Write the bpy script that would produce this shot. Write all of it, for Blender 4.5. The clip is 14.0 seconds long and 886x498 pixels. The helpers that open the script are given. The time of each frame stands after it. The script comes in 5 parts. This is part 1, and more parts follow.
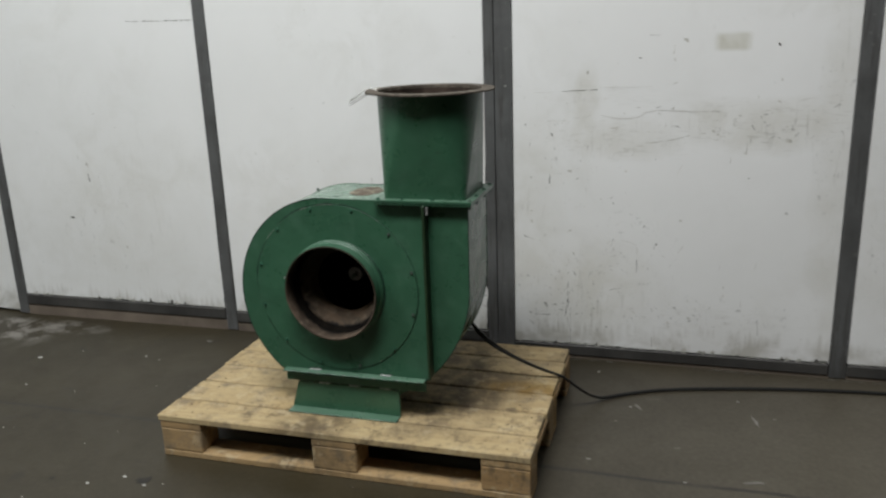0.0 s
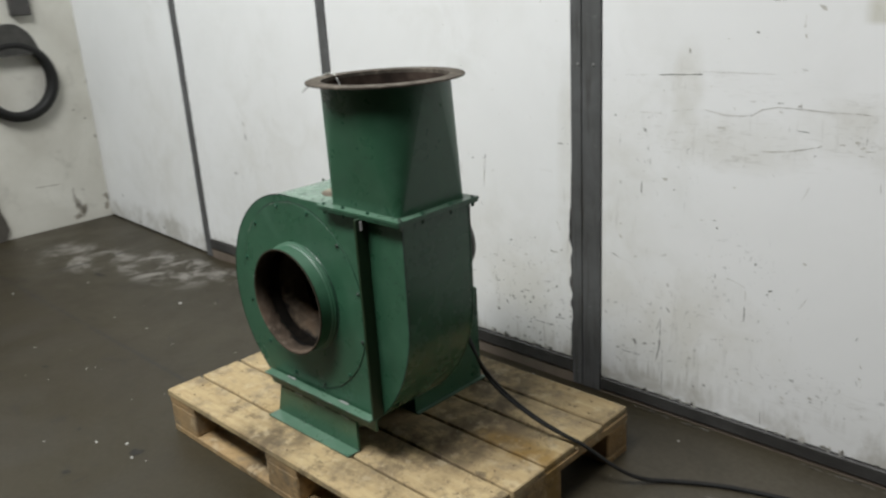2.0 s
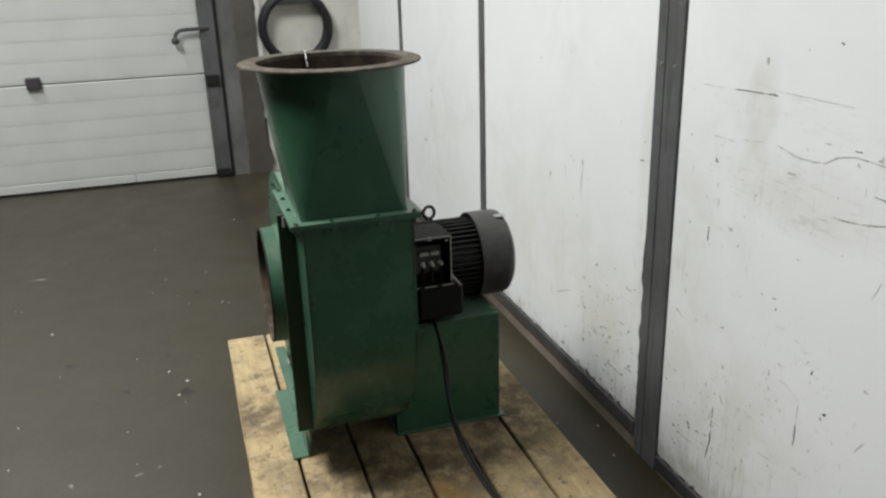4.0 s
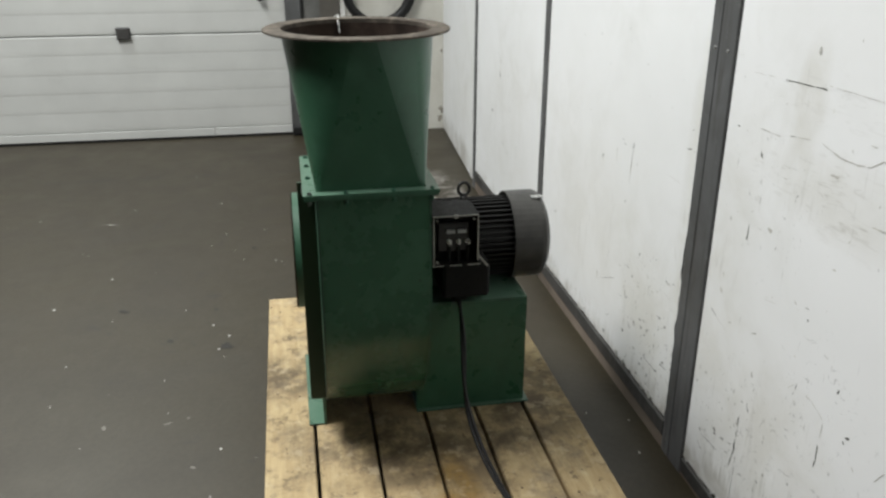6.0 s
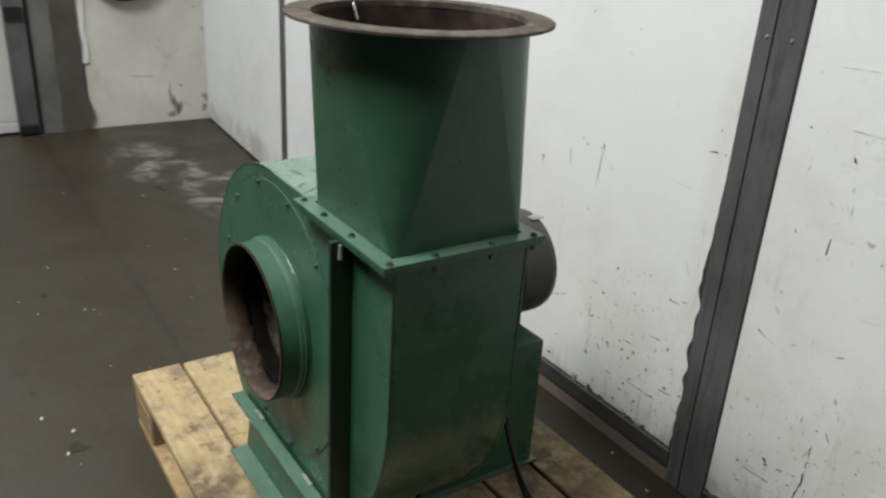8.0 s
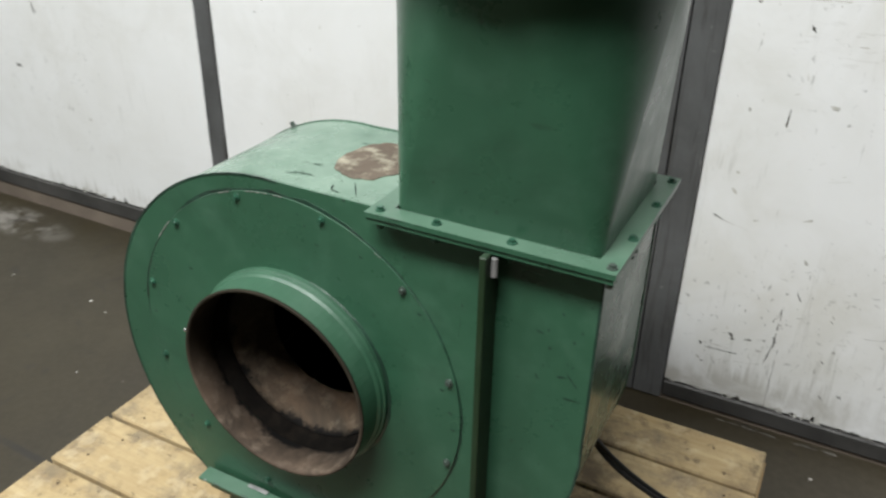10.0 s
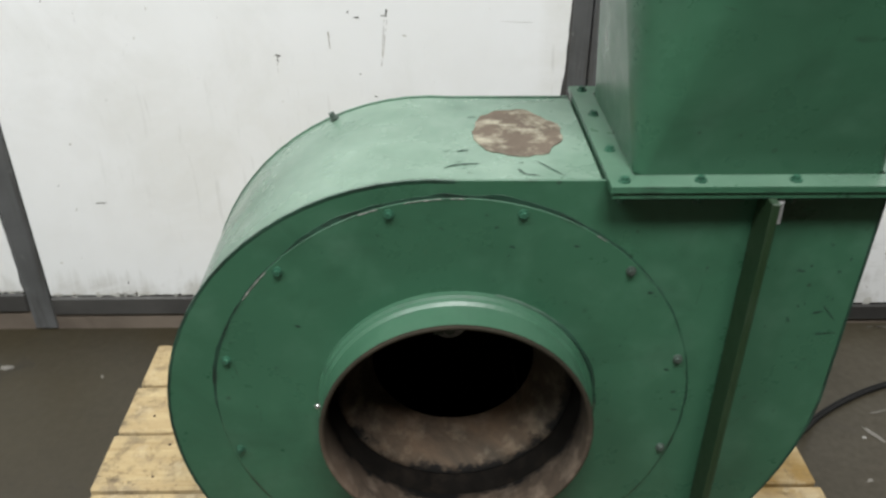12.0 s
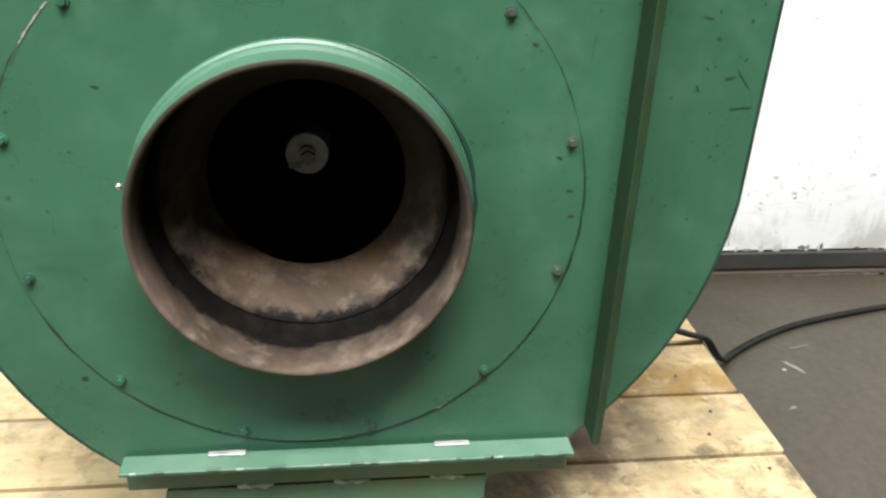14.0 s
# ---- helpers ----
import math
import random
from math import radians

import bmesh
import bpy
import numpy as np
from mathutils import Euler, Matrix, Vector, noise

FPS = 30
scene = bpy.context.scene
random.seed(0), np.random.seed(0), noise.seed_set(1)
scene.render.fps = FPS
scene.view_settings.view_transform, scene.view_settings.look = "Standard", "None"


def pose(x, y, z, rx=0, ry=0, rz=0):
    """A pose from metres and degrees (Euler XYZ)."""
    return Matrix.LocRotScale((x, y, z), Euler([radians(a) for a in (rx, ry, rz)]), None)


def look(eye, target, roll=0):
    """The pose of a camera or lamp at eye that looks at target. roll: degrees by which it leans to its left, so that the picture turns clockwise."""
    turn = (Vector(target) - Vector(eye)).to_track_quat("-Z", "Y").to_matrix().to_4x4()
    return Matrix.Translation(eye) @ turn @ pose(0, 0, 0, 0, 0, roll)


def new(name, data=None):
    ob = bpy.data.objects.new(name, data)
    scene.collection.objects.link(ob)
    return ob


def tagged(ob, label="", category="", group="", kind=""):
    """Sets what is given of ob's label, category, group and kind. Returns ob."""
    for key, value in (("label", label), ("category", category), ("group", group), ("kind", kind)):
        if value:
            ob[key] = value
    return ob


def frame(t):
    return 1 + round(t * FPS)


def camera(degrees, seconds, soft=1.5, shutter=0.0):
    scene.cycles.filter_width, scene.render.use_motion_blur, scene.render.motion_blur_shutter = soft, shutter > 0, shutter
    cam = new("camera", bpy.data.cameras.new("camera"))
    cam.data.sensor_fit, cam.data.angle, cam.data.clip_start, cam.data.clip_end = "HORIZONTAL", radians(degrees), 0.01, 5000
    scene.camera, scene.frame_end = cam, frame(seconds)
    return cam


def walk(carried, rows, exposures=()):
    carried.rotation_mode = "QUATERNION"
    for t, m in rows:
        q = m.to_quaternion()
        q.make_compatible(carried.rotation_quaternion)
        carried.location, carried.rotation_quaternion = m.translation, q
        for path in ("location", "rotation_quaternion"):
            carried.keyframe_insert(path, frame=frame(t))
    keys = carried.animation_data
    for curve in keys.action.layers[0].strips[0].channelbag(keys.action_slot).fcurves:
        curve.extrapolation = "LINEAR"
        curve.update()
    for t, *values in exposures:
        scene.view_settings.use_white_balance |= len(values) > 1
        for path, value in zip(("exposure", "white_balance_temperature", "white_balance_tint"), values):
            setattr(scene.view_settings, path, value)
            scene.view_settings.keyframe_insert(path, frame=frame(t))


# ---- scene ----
cam = camera(57.0, 14.0, soft=2.4, shutter=0.4)
PATH = [
    (0, (0.976, -2.413, 1.327), (0.415, -0.572, 0.783), -2.1),
    (0.5, (1.164, -2.142, 1.345), (0.401, -0.386, 0.768), -2.8),
    (1, (1.444, -1.957, 1.345), (0.449, -0.333, 0.736), -3.1),
    (1.5, (1.597, -1.723, 1.332), (0.46, -0.201, 0.706), -2.7),
    (2, (1.702, -1.451, 1.346), (0.366, -0.103, 0.714), -3.5),
    (2.2, (1.762, -1.33, 1.334), (0.337, -0.08, 0.698), -3.6),
    (4.3, (1.955, -0.364, 1.331), (0.139, 0.102, 0.633), -1.4),
    (4.5, (1.952, -0.317, 1.334), (0.126, 0.085, 0.624), -1.2),
    (5, (1.947, -0.292, 1.332), (0.103, 0.005, 0.616), -0.1),
    (5.5, (1.959, -0.28, 1.332), (0.115, -0.009, 0.607), 0.2),
    (6, (1.941, -0.298, 1.337), (0.12, 0.043, 0.584), 0.1),
    (6.5, (1.837, -0.426, 1.34), (0.057, 0.077, 0.581), 1.8),
    (7, (1.673, -0.594, 1.355), (-0.025, 0.179, 0.633), 2.2),
    (7.5, (1.499, -0.709, 1.326), (-0.13, 0.18, 0.579), 2.8),
    (8, (1.25, -0.77, 1.283), (-0.266, 0.268, 0.492), 3.6),
    (8.2, (1.177, -0.794, 1.272), (-0.275, 0.315, 0.458), 3.6),
    (10.3, (0.466, -1.032, 1.244), (-0.132, 0.6, 0.253), 1.4),
    (10.5, (0.389, -1.069, 1.256), (-0.055, 0.601, 0.25), 2.0),
    (11, (0.225, -1.108, 1.243), (0.021, 0.593, 0.212), 3.1),
    (11.5, (0.093, -1.011, 1.2), (-0.005, 0.68, 0.138), 1.9),
    (12, (-0.048, -0.96, 1.175), (-0.012, 0.752, 0.142), 0.3),
    (12.5, (-0.147, -0.968, 1.056), (0.085, 0.849, 0.253), -0.1),
    (13, (-0.106, -0.96, 0.909), (0.191, 0.823, 0.053), 2.0),
    (13.5, (-0.032, -0.969, 0.849), (0.259, 0.822, 0.008), 2.0),
    (14, (0.016, -0.955, 0.844), (0.256, 0.831, -0.023), 2.4),
]
walk(cam, [(t, look(eye, target, roll)) for t, eye, target, roll in PATH], ((0, -0.48), (0.5, -0.33), (1, -0.25), (1.5, -0.12), (2, -0.18), (4.5, 0.0), (6, 0.05), (6.5, 0.0), (7, -0.2), (7.5, -0.45), (8, -0.15), (10.5, 0.15), (11, 0.1), (11.5, 0.15), (12, 0.1), (12.5, 0.0), (13, 0.35), (13.5, 1.1), (14, 1.15)))

# ---- light ----
world = bpy.data.worlds.new("hall")
world.use_nodes = True
world.node_tree.nodes["Background"].inputs[0].default_value = (0.75, 0.8, 0.85, 1)
world.node_tree.nodes["Background"].inputs[1].default_value = 0.004
scene.world = world


def strip_light(x, y, z, length, depth, power, tint):
    """Rows of fluorescent tubes under the ceiling, lengthwise along x."""
    lamp = bpy.data.lights.new("strip_light", "AREA")
    lamp.shape, lamp.size, lamp.size_y, lamp.energy, lamp.color = "RECTANGLE", length, depth, power, tint
    ob = new("strip_light", lamp)
    ob.matrix_world = pose(x, y, z)
    return ob


strip_light(0.15, -2.1, 4.4, 1.9, 1.1, 282, (0.982, 0.988, 0.985))
strip_light(-2.5, -2.1, 4.4, 1.8, 0.4, 125, (0.93, 0.985, 1.0))


# ---- materials ----
def nodes_of(name, rough=0.6, metal=0.0, spec=0.5):
    mat = bpy.data.materials.new(name)
    mat.use_nodes = True
    nt = mat.node_tree
    bsdf = nt.nodes["Principled BSDF"]
    bsdf.inputs["Roughness"].default_value = rough
    bsdf.inputs["Metallic"].default_value = metal
    bsdf.inputs["Specular IOR Level"].default_value = spec
    return mat, nt, bsdf


def coords(nt, scale=(1, 1, 1), kind="Object"):
    tc = nt.nodes.new("ShaderNodeTexCoord")
    mp = nt.nodes.new("ShaderNodeMapping")
    mp.inputs["Scale"].default_value = scale
    nt.links.new(tc.outputs[kind], mp.inputs["Vector"])
    return mp.outputs["Vector"]


def noise_of(nt, vec, scale, detail=4, rough=0.55, distort=0.0):
    n = nt.nodes.new("ShaderNodeTexNoise")
    n.inputs["Scale"].default_value, n.inputs["Detail"].default_value = scale, detail
    n.inputs["Roughness"].default_value, n.inputs["Distortion"].default_value = rough, distort
    nt.links.new(vec, n.inputs["Vector"])
    return n.outputs["Fac"]


def ramp(nt, fac, lo, hi, a=0.0, b=1.0):
    r = nt.nodes.new("ShaderNodeMapRange")
    r.clamp = True
    r.inputs["From Min"].default_value, r.inputs["From Max"].default_value = lo, hi
    r.inputs["To Min"].default_value, r.inputs["To Max"].default_value = a, b
    nt.links.new(fac, r.inputs["Value"])
    return r.outputs["Result"]


def mix(nt, fac, a, b):
    m = nt.nodes.new("ShaderNodeMix")
    m.data_type = "RGBA"
    for sock, v in ((m.inputs["Factor"], fac), (m.inputs["A"], a), (m.inputs["B"], b)):
        if isinstance(v, (int, float)):
            sock.default_value = v
        elif isinstance(v, tuple):
            sock.default_value = (*v, 1)
        else:
            nt.links.new(v, sock)
    return m.outputs["Result"]


def times(nt, a, b, op="MULTIPLY"):
    m = nt.nodes.new("ShaderNodeMath")
    m.operation = op
    for sock, v in zip(m.inputs, (a, b)):
        if isinstance(v, (int, float)):
            sock.default_value = v
        else:
            nt.links.new(v, sock)
    return m.outputs[0]


def bump(nt, bsdf, height, strength=0.2, dist=0.002):
    b = nt.nodes.new("ShaderNodeBump")
    b.inputs["Strength"].default_value, b.inputs["Distance"].default_value = strength, dist
    nt.links.new(height, b.inputs["Height"])
    nt.links.new(b.outputs["Normal"], bsdf.inputs["Normal"])


def random_of(nt):
    return nt.nodes.new("ShaderNodeObjectInfo").outputs["Random"]


def worn_paint(name, base, worn, under, rough=0.30, top_light=0.38):
    """Sprayed machine enamel: cloudy, rubbed, with chipped dots and dark knocked edges."""
    mat, nt, bsdf = nodes_of(name, rough)
    v = coords(nt)
    cloud = noise_of(nt, v, 3.5, 5)
    rub = noise_of(nt, v, 14, 6, 0.65)
    fine = noise_of(nt, v, 120, 4)
    sep = nt.nodes.new("ShaderNodeSeparateXYZ")
    nt.links.new(v, sep.inputs[0])
    pos = nt.nodes.new("ShaderNodeCombineXYZ")
    nt.links.new(times(nt, sep.outputs[0], times(nt, sep.outputs[1], 0.9), "ADD"), pos.inputs[0])
    nt.links.new(times(nt, sep.outputs[2], times(nt, sep.outputs[1], 0.4), "ADD"), pos.inputs[1])
    vor = nt.nodes.new("ShaderNodeTexVoronoi")
    vor.voronoi_dimensions = "2D"
    vor.inputs["Scale"].default_value = 26
    vor.inputs["Randomness"].default_value = 1.0
    nt.links.new(pos.outputs[0], vor.inputs["Vector"])
    pick = nt.nodes.new("ShaderNodeSeparateColor")
    nt.links.new(vor.outputs["Color"], pick.inputs[0])
    size = times(nt, ramp(nt, pick.outputs[1], 0.0, 1.0, 0.02, 0.075), times(nt, noise_of(nt, v, 90, 3), 1.9))
    dots = times(nt, ramp(nt, times(nt, vor.outputs["Distance"], size, "SUBTRACT"), 0.02, -0.01), times(nt, ramp(nt, pick.outputs[0], 0.72, 0.73), ramp(nt, noise_of(nt, v, 6, 2), 0.5, 0.56)))
    scr = noise_of(nt, coords(nt, (9, 9, 60)), 1.6, 5, 0.6, 0.6)
    scr2 = noise_of(nt, coords(nt, (70, 40, 12)), 1.3, 5, 0.6, 0.6)
    col = mix(nt, ramp(nt, cloud, 0.3, 0.7), tuple(c * 0.88 for c in base), tuple(c * 1.15 for c in base))
    col = mix(nt, ramp(nt, rub, 0.52, 0.8, 0, 0.55), col, worn)
    col = mix(nt, times(nt, ramp(nt, scr, 0.675, 0.73), ramp(nt, cloud, 0.5, 0.6, 0, 0.8)), col, under)
    col = mix(nt, times(nt, ramp(nt, scr2, 0.69, 0.74), ramp(nt, cloud, 0.45, 0.55, 0, 0.8)), col, under)
    col = mix(nt, times(nt, dots, ramp(nt, pick.outputs[2], 0, 1, 0.4, 0.9)), col, under)
    grime = noise_of(nt, v, 7, 7, 0.68, 0.5)
    col = mix(nt, ramp(nt, grime, 0.5, 0.72, 0, 0.5), col, tuple(c * 0.55 for c in base))
    bev = nt.nodes.new("ShaderNodeBevel")
    bev.samples = 4
    bev.inputs["Radius"].default_value = 0.006
    geo = nt.nodes.new("ShaderNodeNewGeometry")
    dot = nt.nodes.new("ShaderNodeVectorMath")
    dot.operation = "DOT_PRODUCT"
    nt.links.new(bev.outputs[0], dot.inputs[0])
    nt.links.new(geo.outputs["Normal"], dot.inputs[1])
    edge = times(nt, ramp(nt, dot.outputs["Value"], 0.97, 0.86), ramp(nt, noise_of(nt, v, 22, 5, 0.65), 0.50, 0.60, 0, 0.85))
    col = mix(nt, edge, col, under)
    # upward faces tinted paler: overhead light and sheen put into the colour
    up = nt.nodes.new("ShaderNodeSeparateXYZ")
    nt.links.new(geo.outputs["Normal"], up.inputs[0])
    top_sheen = times(nt, ramp(nt, up.outputs[2], 0.35, 0.95), ramp(nt, noise_of(nt, v, 9, 6, 0.65), 0.25, 0.65, 0.3 * top_light, top_light))
    col = mix(nt, top_sheen, col, (0.21, 0.30, 0.235))
    nt.links.new(col, bsdf.inputs["Base Color"])
    nt.links.new(ramp(nt, rub, 0.3, 0.8, rough - 0.07, rough + 0.2), bsdf.inputs["Roughness"])
    bump(nt, bsdf, times(nt, fine, times(nt, cloud, 6.0), "ADD"), 0.14, 0.0012)
    return mat


def near_line(nt, value, at, width):
    """1 on a line where value is at, 0 beyond width."""
    d = times(nt, times(nt, value, at, "SUBTRACT"), 0, "ADD")
    return ramp(nt, times(nt, d, 1.0, "ABSOLUTE"), width, width * 0.6)


def rusty(name, base=(0.16, 0.085, 0.055), dark=(0.03, 0.022, 0.018), light=(0.30, 0.21, 0.15), amount=0.55, soot_shade=False, spec=0.15):
    mat, nt, bsdf = nodes_of(name, 0.8, 0.0, spec)
    v = coords(nt)
    a, b, c = noise_of(nt, v, 7, 6, 0.65, 0.4), noise_of(nt, v, 38, 5, 0.65), noise_of(nt, v, 17, 5, 0.6, 0.5)
    col = mix(nt, ramp(nt, a, 0.38, 0.62), dark, base)
    col = mix(nt, ramp(nt, b, 0.5, 0.72, 0, amount), col, light)
    col = mix(nt, ramp(nt, c, 0.58, 0.66, 0, 0.75), col, dark)
    if soot_shade:
        # ragged ring of soot in the groove behind the collar
        xyz = nt.nodes.new("ShaderNodeSeparateXYZ")
        nt.links.new(v, xyz.inputs[0])
        ragged = times(nt, times(nt, noise_of(nt, v, 30, 6, 0.7), 0.5, "SUBTRACT"), 0.06)
        col = mix(nt, near_line(nt, times(nt, xyz.outputs[1], ragged, "ADD"), -0.256, 0.021), col, (0.006, 0.0055, 0.005))
        # upper half darkened by height: shade inside the inlet painted into the colour
        upper_shade = times(nt, times(nt, a, 0.16), xyz.outputs[2], "ADD")
        col = mix(nt, ramp(nt, upper_shade, 0.57, 0.67, 0, 0.85), col, (0.020, 0.018, 0.012))
    nt.links.new(col, bsdf.inputs["Base Color"])
    bump(nt, bsdf, b, 0.35, 0.002)
    return mat


def plain(name, base, rough=0.5, metal=0.0, vary=0.25, scale=14, spec=0.5):
    mat, nt, bsdf = nodes_of(name, rough, metal, spec)
    v = coords(nt)
    a, b = noise_of(nt, v, scale, 5), noise_of(nt, v, scale * 7, 4)
    col = mix(nt, ramp(nt, a, 0.3, 0.7), tuple(c * (1 - vary) for c in base), tuple(min(1, c * (1 + vary)) for c in base))
    nt.links.new(col, bsdf.inputs["Base Color"])
    nt.links.new(ramp(nt, b, 0.3, 0.7, max(0.05, rough - 0.1), rough + 0.12), bsdf.inputs["Roughness"])
    bump(nt, bsdf, b, 0.12, 0.001)
    return mat


def pallet_wood(name="pallet_wood", low=(0.33, 0.237, 0.118), high=(0.475, 0.374, 0.208)):
    mat, nt, bsdf = nodes_of(name, 0.72, 0, 0.3)
    v = coords(nt)
    rnd = random_of(nt)
    shift = nt.nodes.new("ShaderNodeVectorMath")
    shift.operation = "ADD"
    comb = nt.nodes.new("ShaderNodeCombineXYZ")
    nt.links.new(times(nt, rnd, 17.0), comb.inputs[0])
    nt.links.new(times(nt, rnd, 5.0), comb.inputs[1])
    nt.links.new(v, shift.inputs[0])
    nt.links.new(comb.outputs[0], shift.inputs[1])
    along = nt.nodes.new("ShaderNodeMapping")
    along.inputs["Scale"].default_value = (1.2, 16, 16)
    nt.links.new(shift.outputs[0], along.inputs["Vector"])
    grain = noise_of(nt, along.outputs[0], 5, 7, 0.65, 0.6)
    fine = noise_of(nt, along.outputs[0], 24, 4, 0.6)
    stain = noise_of(nt, shift.outputs[0], 6.0, 7, 0.66, 0.0)
    spot = noise_of(nt, shift.outputs[0], 24, 6, 0.65, 0.1)
    col = mix(nt, ramp(nt, grain, 0.32, 0.68), low, high)
    col = mix(nt, ramp(nt, rnd, 0, 1, 0, 0.4), col, (0.47, 0.36, 0.20))
    col = mix(nt, ramp(nt, fine, 0.55, 0.75, 0, 0.3), col, (0.26, 0.17, 0.09))
    col = mix(nt, ramp(nt, stain, 0.52, 0.68, 0, 0.75), col, (0.175, 0.132, 0.078))
    col = mix(nt, ramp(nt, spot, 0.62, 0.70, 0, 0.75), col, (0.085, 0.062, 0.038))
    honey = noise_of(nt, shift.outputs[0], 4.0, 4, 0.55, 0.3)
    col = mix(nt, ramp(nt, honey, 0.56, 0.68, 0, 0.4), col, (0.38, 0.26, 0.11))
    dash = nt.nodes.new("ShaderNodeMapping")
    dash.inputs["Scale"].default_value = (16, 46, 46)
    nt.links.new(shift.outputs[0], dash.inputs["Vector"])
    col = mix(nt, ramp(nt, noise_of(nt, dash.outputs[0], 1.6, 5, 0.62, 0.5), 0.66, 0.72, 0, 0.85), col, (0.075, 0.052, 0.032))
    grey = noise_of(nt, shift.outputs[0], 9.0, 7, 0.68, 0.0)
    col = mix(nt, ramp(nt, grey, 0.53, 0.64, 0, 0.6), col, (0.17, 0.14, 0.10))
    xyz = nt.nodes.new("ShaderNodeSeparateXYZ")
    nt.links.new(v, xyz.inputs[0])
    for cx, cy, r in ((0.33, 0.02, 0.24), (0.12, 0.30, 0.20), (0.28, -0.18, 0.20), (0.22, 0.17, 0.20), (-0.10, -0.36, 0.16)):
        dx, dy = times(nt, xyz.outputs[0], cx, "SUBTRACT"), times(nt, xyz.outputs[1], cy, "SUBTRACT")
        r2 = times(nt, times(nt, dx, dx), times(nt, dy, dy), "ADD")
        oil = times(nt, ramp(nt, r2, r * r, 0.15 * r * r), ramp(nt, noise_of(nt, v, 11, 7, 0.66, 0.0), 0.40, 0.58, 0.15, 0.9))
        col = mix(nt, oil, col, (0.105, 0.077, 0.046))
    # one honey-coloured oil spill, and black grime rubbed along the boards
    dx, dy = times(nt, times(nt, xyz.outputs[0], 0.50, "SUBTRACT"), 1 / 0.17), times(nt, times(nt, xyz.outputs[1], 0.015, "SUBTRACT"), 1 / 0.055)
    r2 = times(nt, times(nt, dx, dx), times(nt, dy, dy), "ADD")
    spill = times(nt, ramp(nt, r2, 1.2, 0.2), ramp(nt, noise_of(nt, v, 14, 6, 0.6, 0.2), 0.36, 0.54, 0.2, 0.85))
    col = mix(nt, spill, col, (0.24, 0.145, 0.038))
    soil = noise_of(nt, v, 13, 7, 0.7, 0.3)
    col = mix(nt, times(nt, ramp(nt, soil, 0.55, 0.66), ramp(nt, noise_of(nt, v, 3.2, 3, 0.5), 0.46, 0.60, 0.0, 0.75)), col, (0.085, 0.066, 0.042))
    mottle = noise_of(nt, v, 34, 7, 0.68, 0.15)
    col = mix(nt, times(nt, ramp(nt, mottle, 0.53, 0.60), ramp(nt, noise_of(nt, v, 5.0, 4, 0.6), 0.44, 0.60, 0.08, 0.5)), col, (0.125, 0.088, 0.050))
    pale = noise_of(nt, v, 20, 6, 0.65, 0.1)
    col = mix(nt, ramp(nt, pale, 0.56, 0.64, 0, 0.4), col, (0.52, 0.43, 0.28))
    nt.links.new(col, bsdf.inputs["Base Color"])
    bump(nt, bsdf, grain, 0.35, 0.002)
    return mat


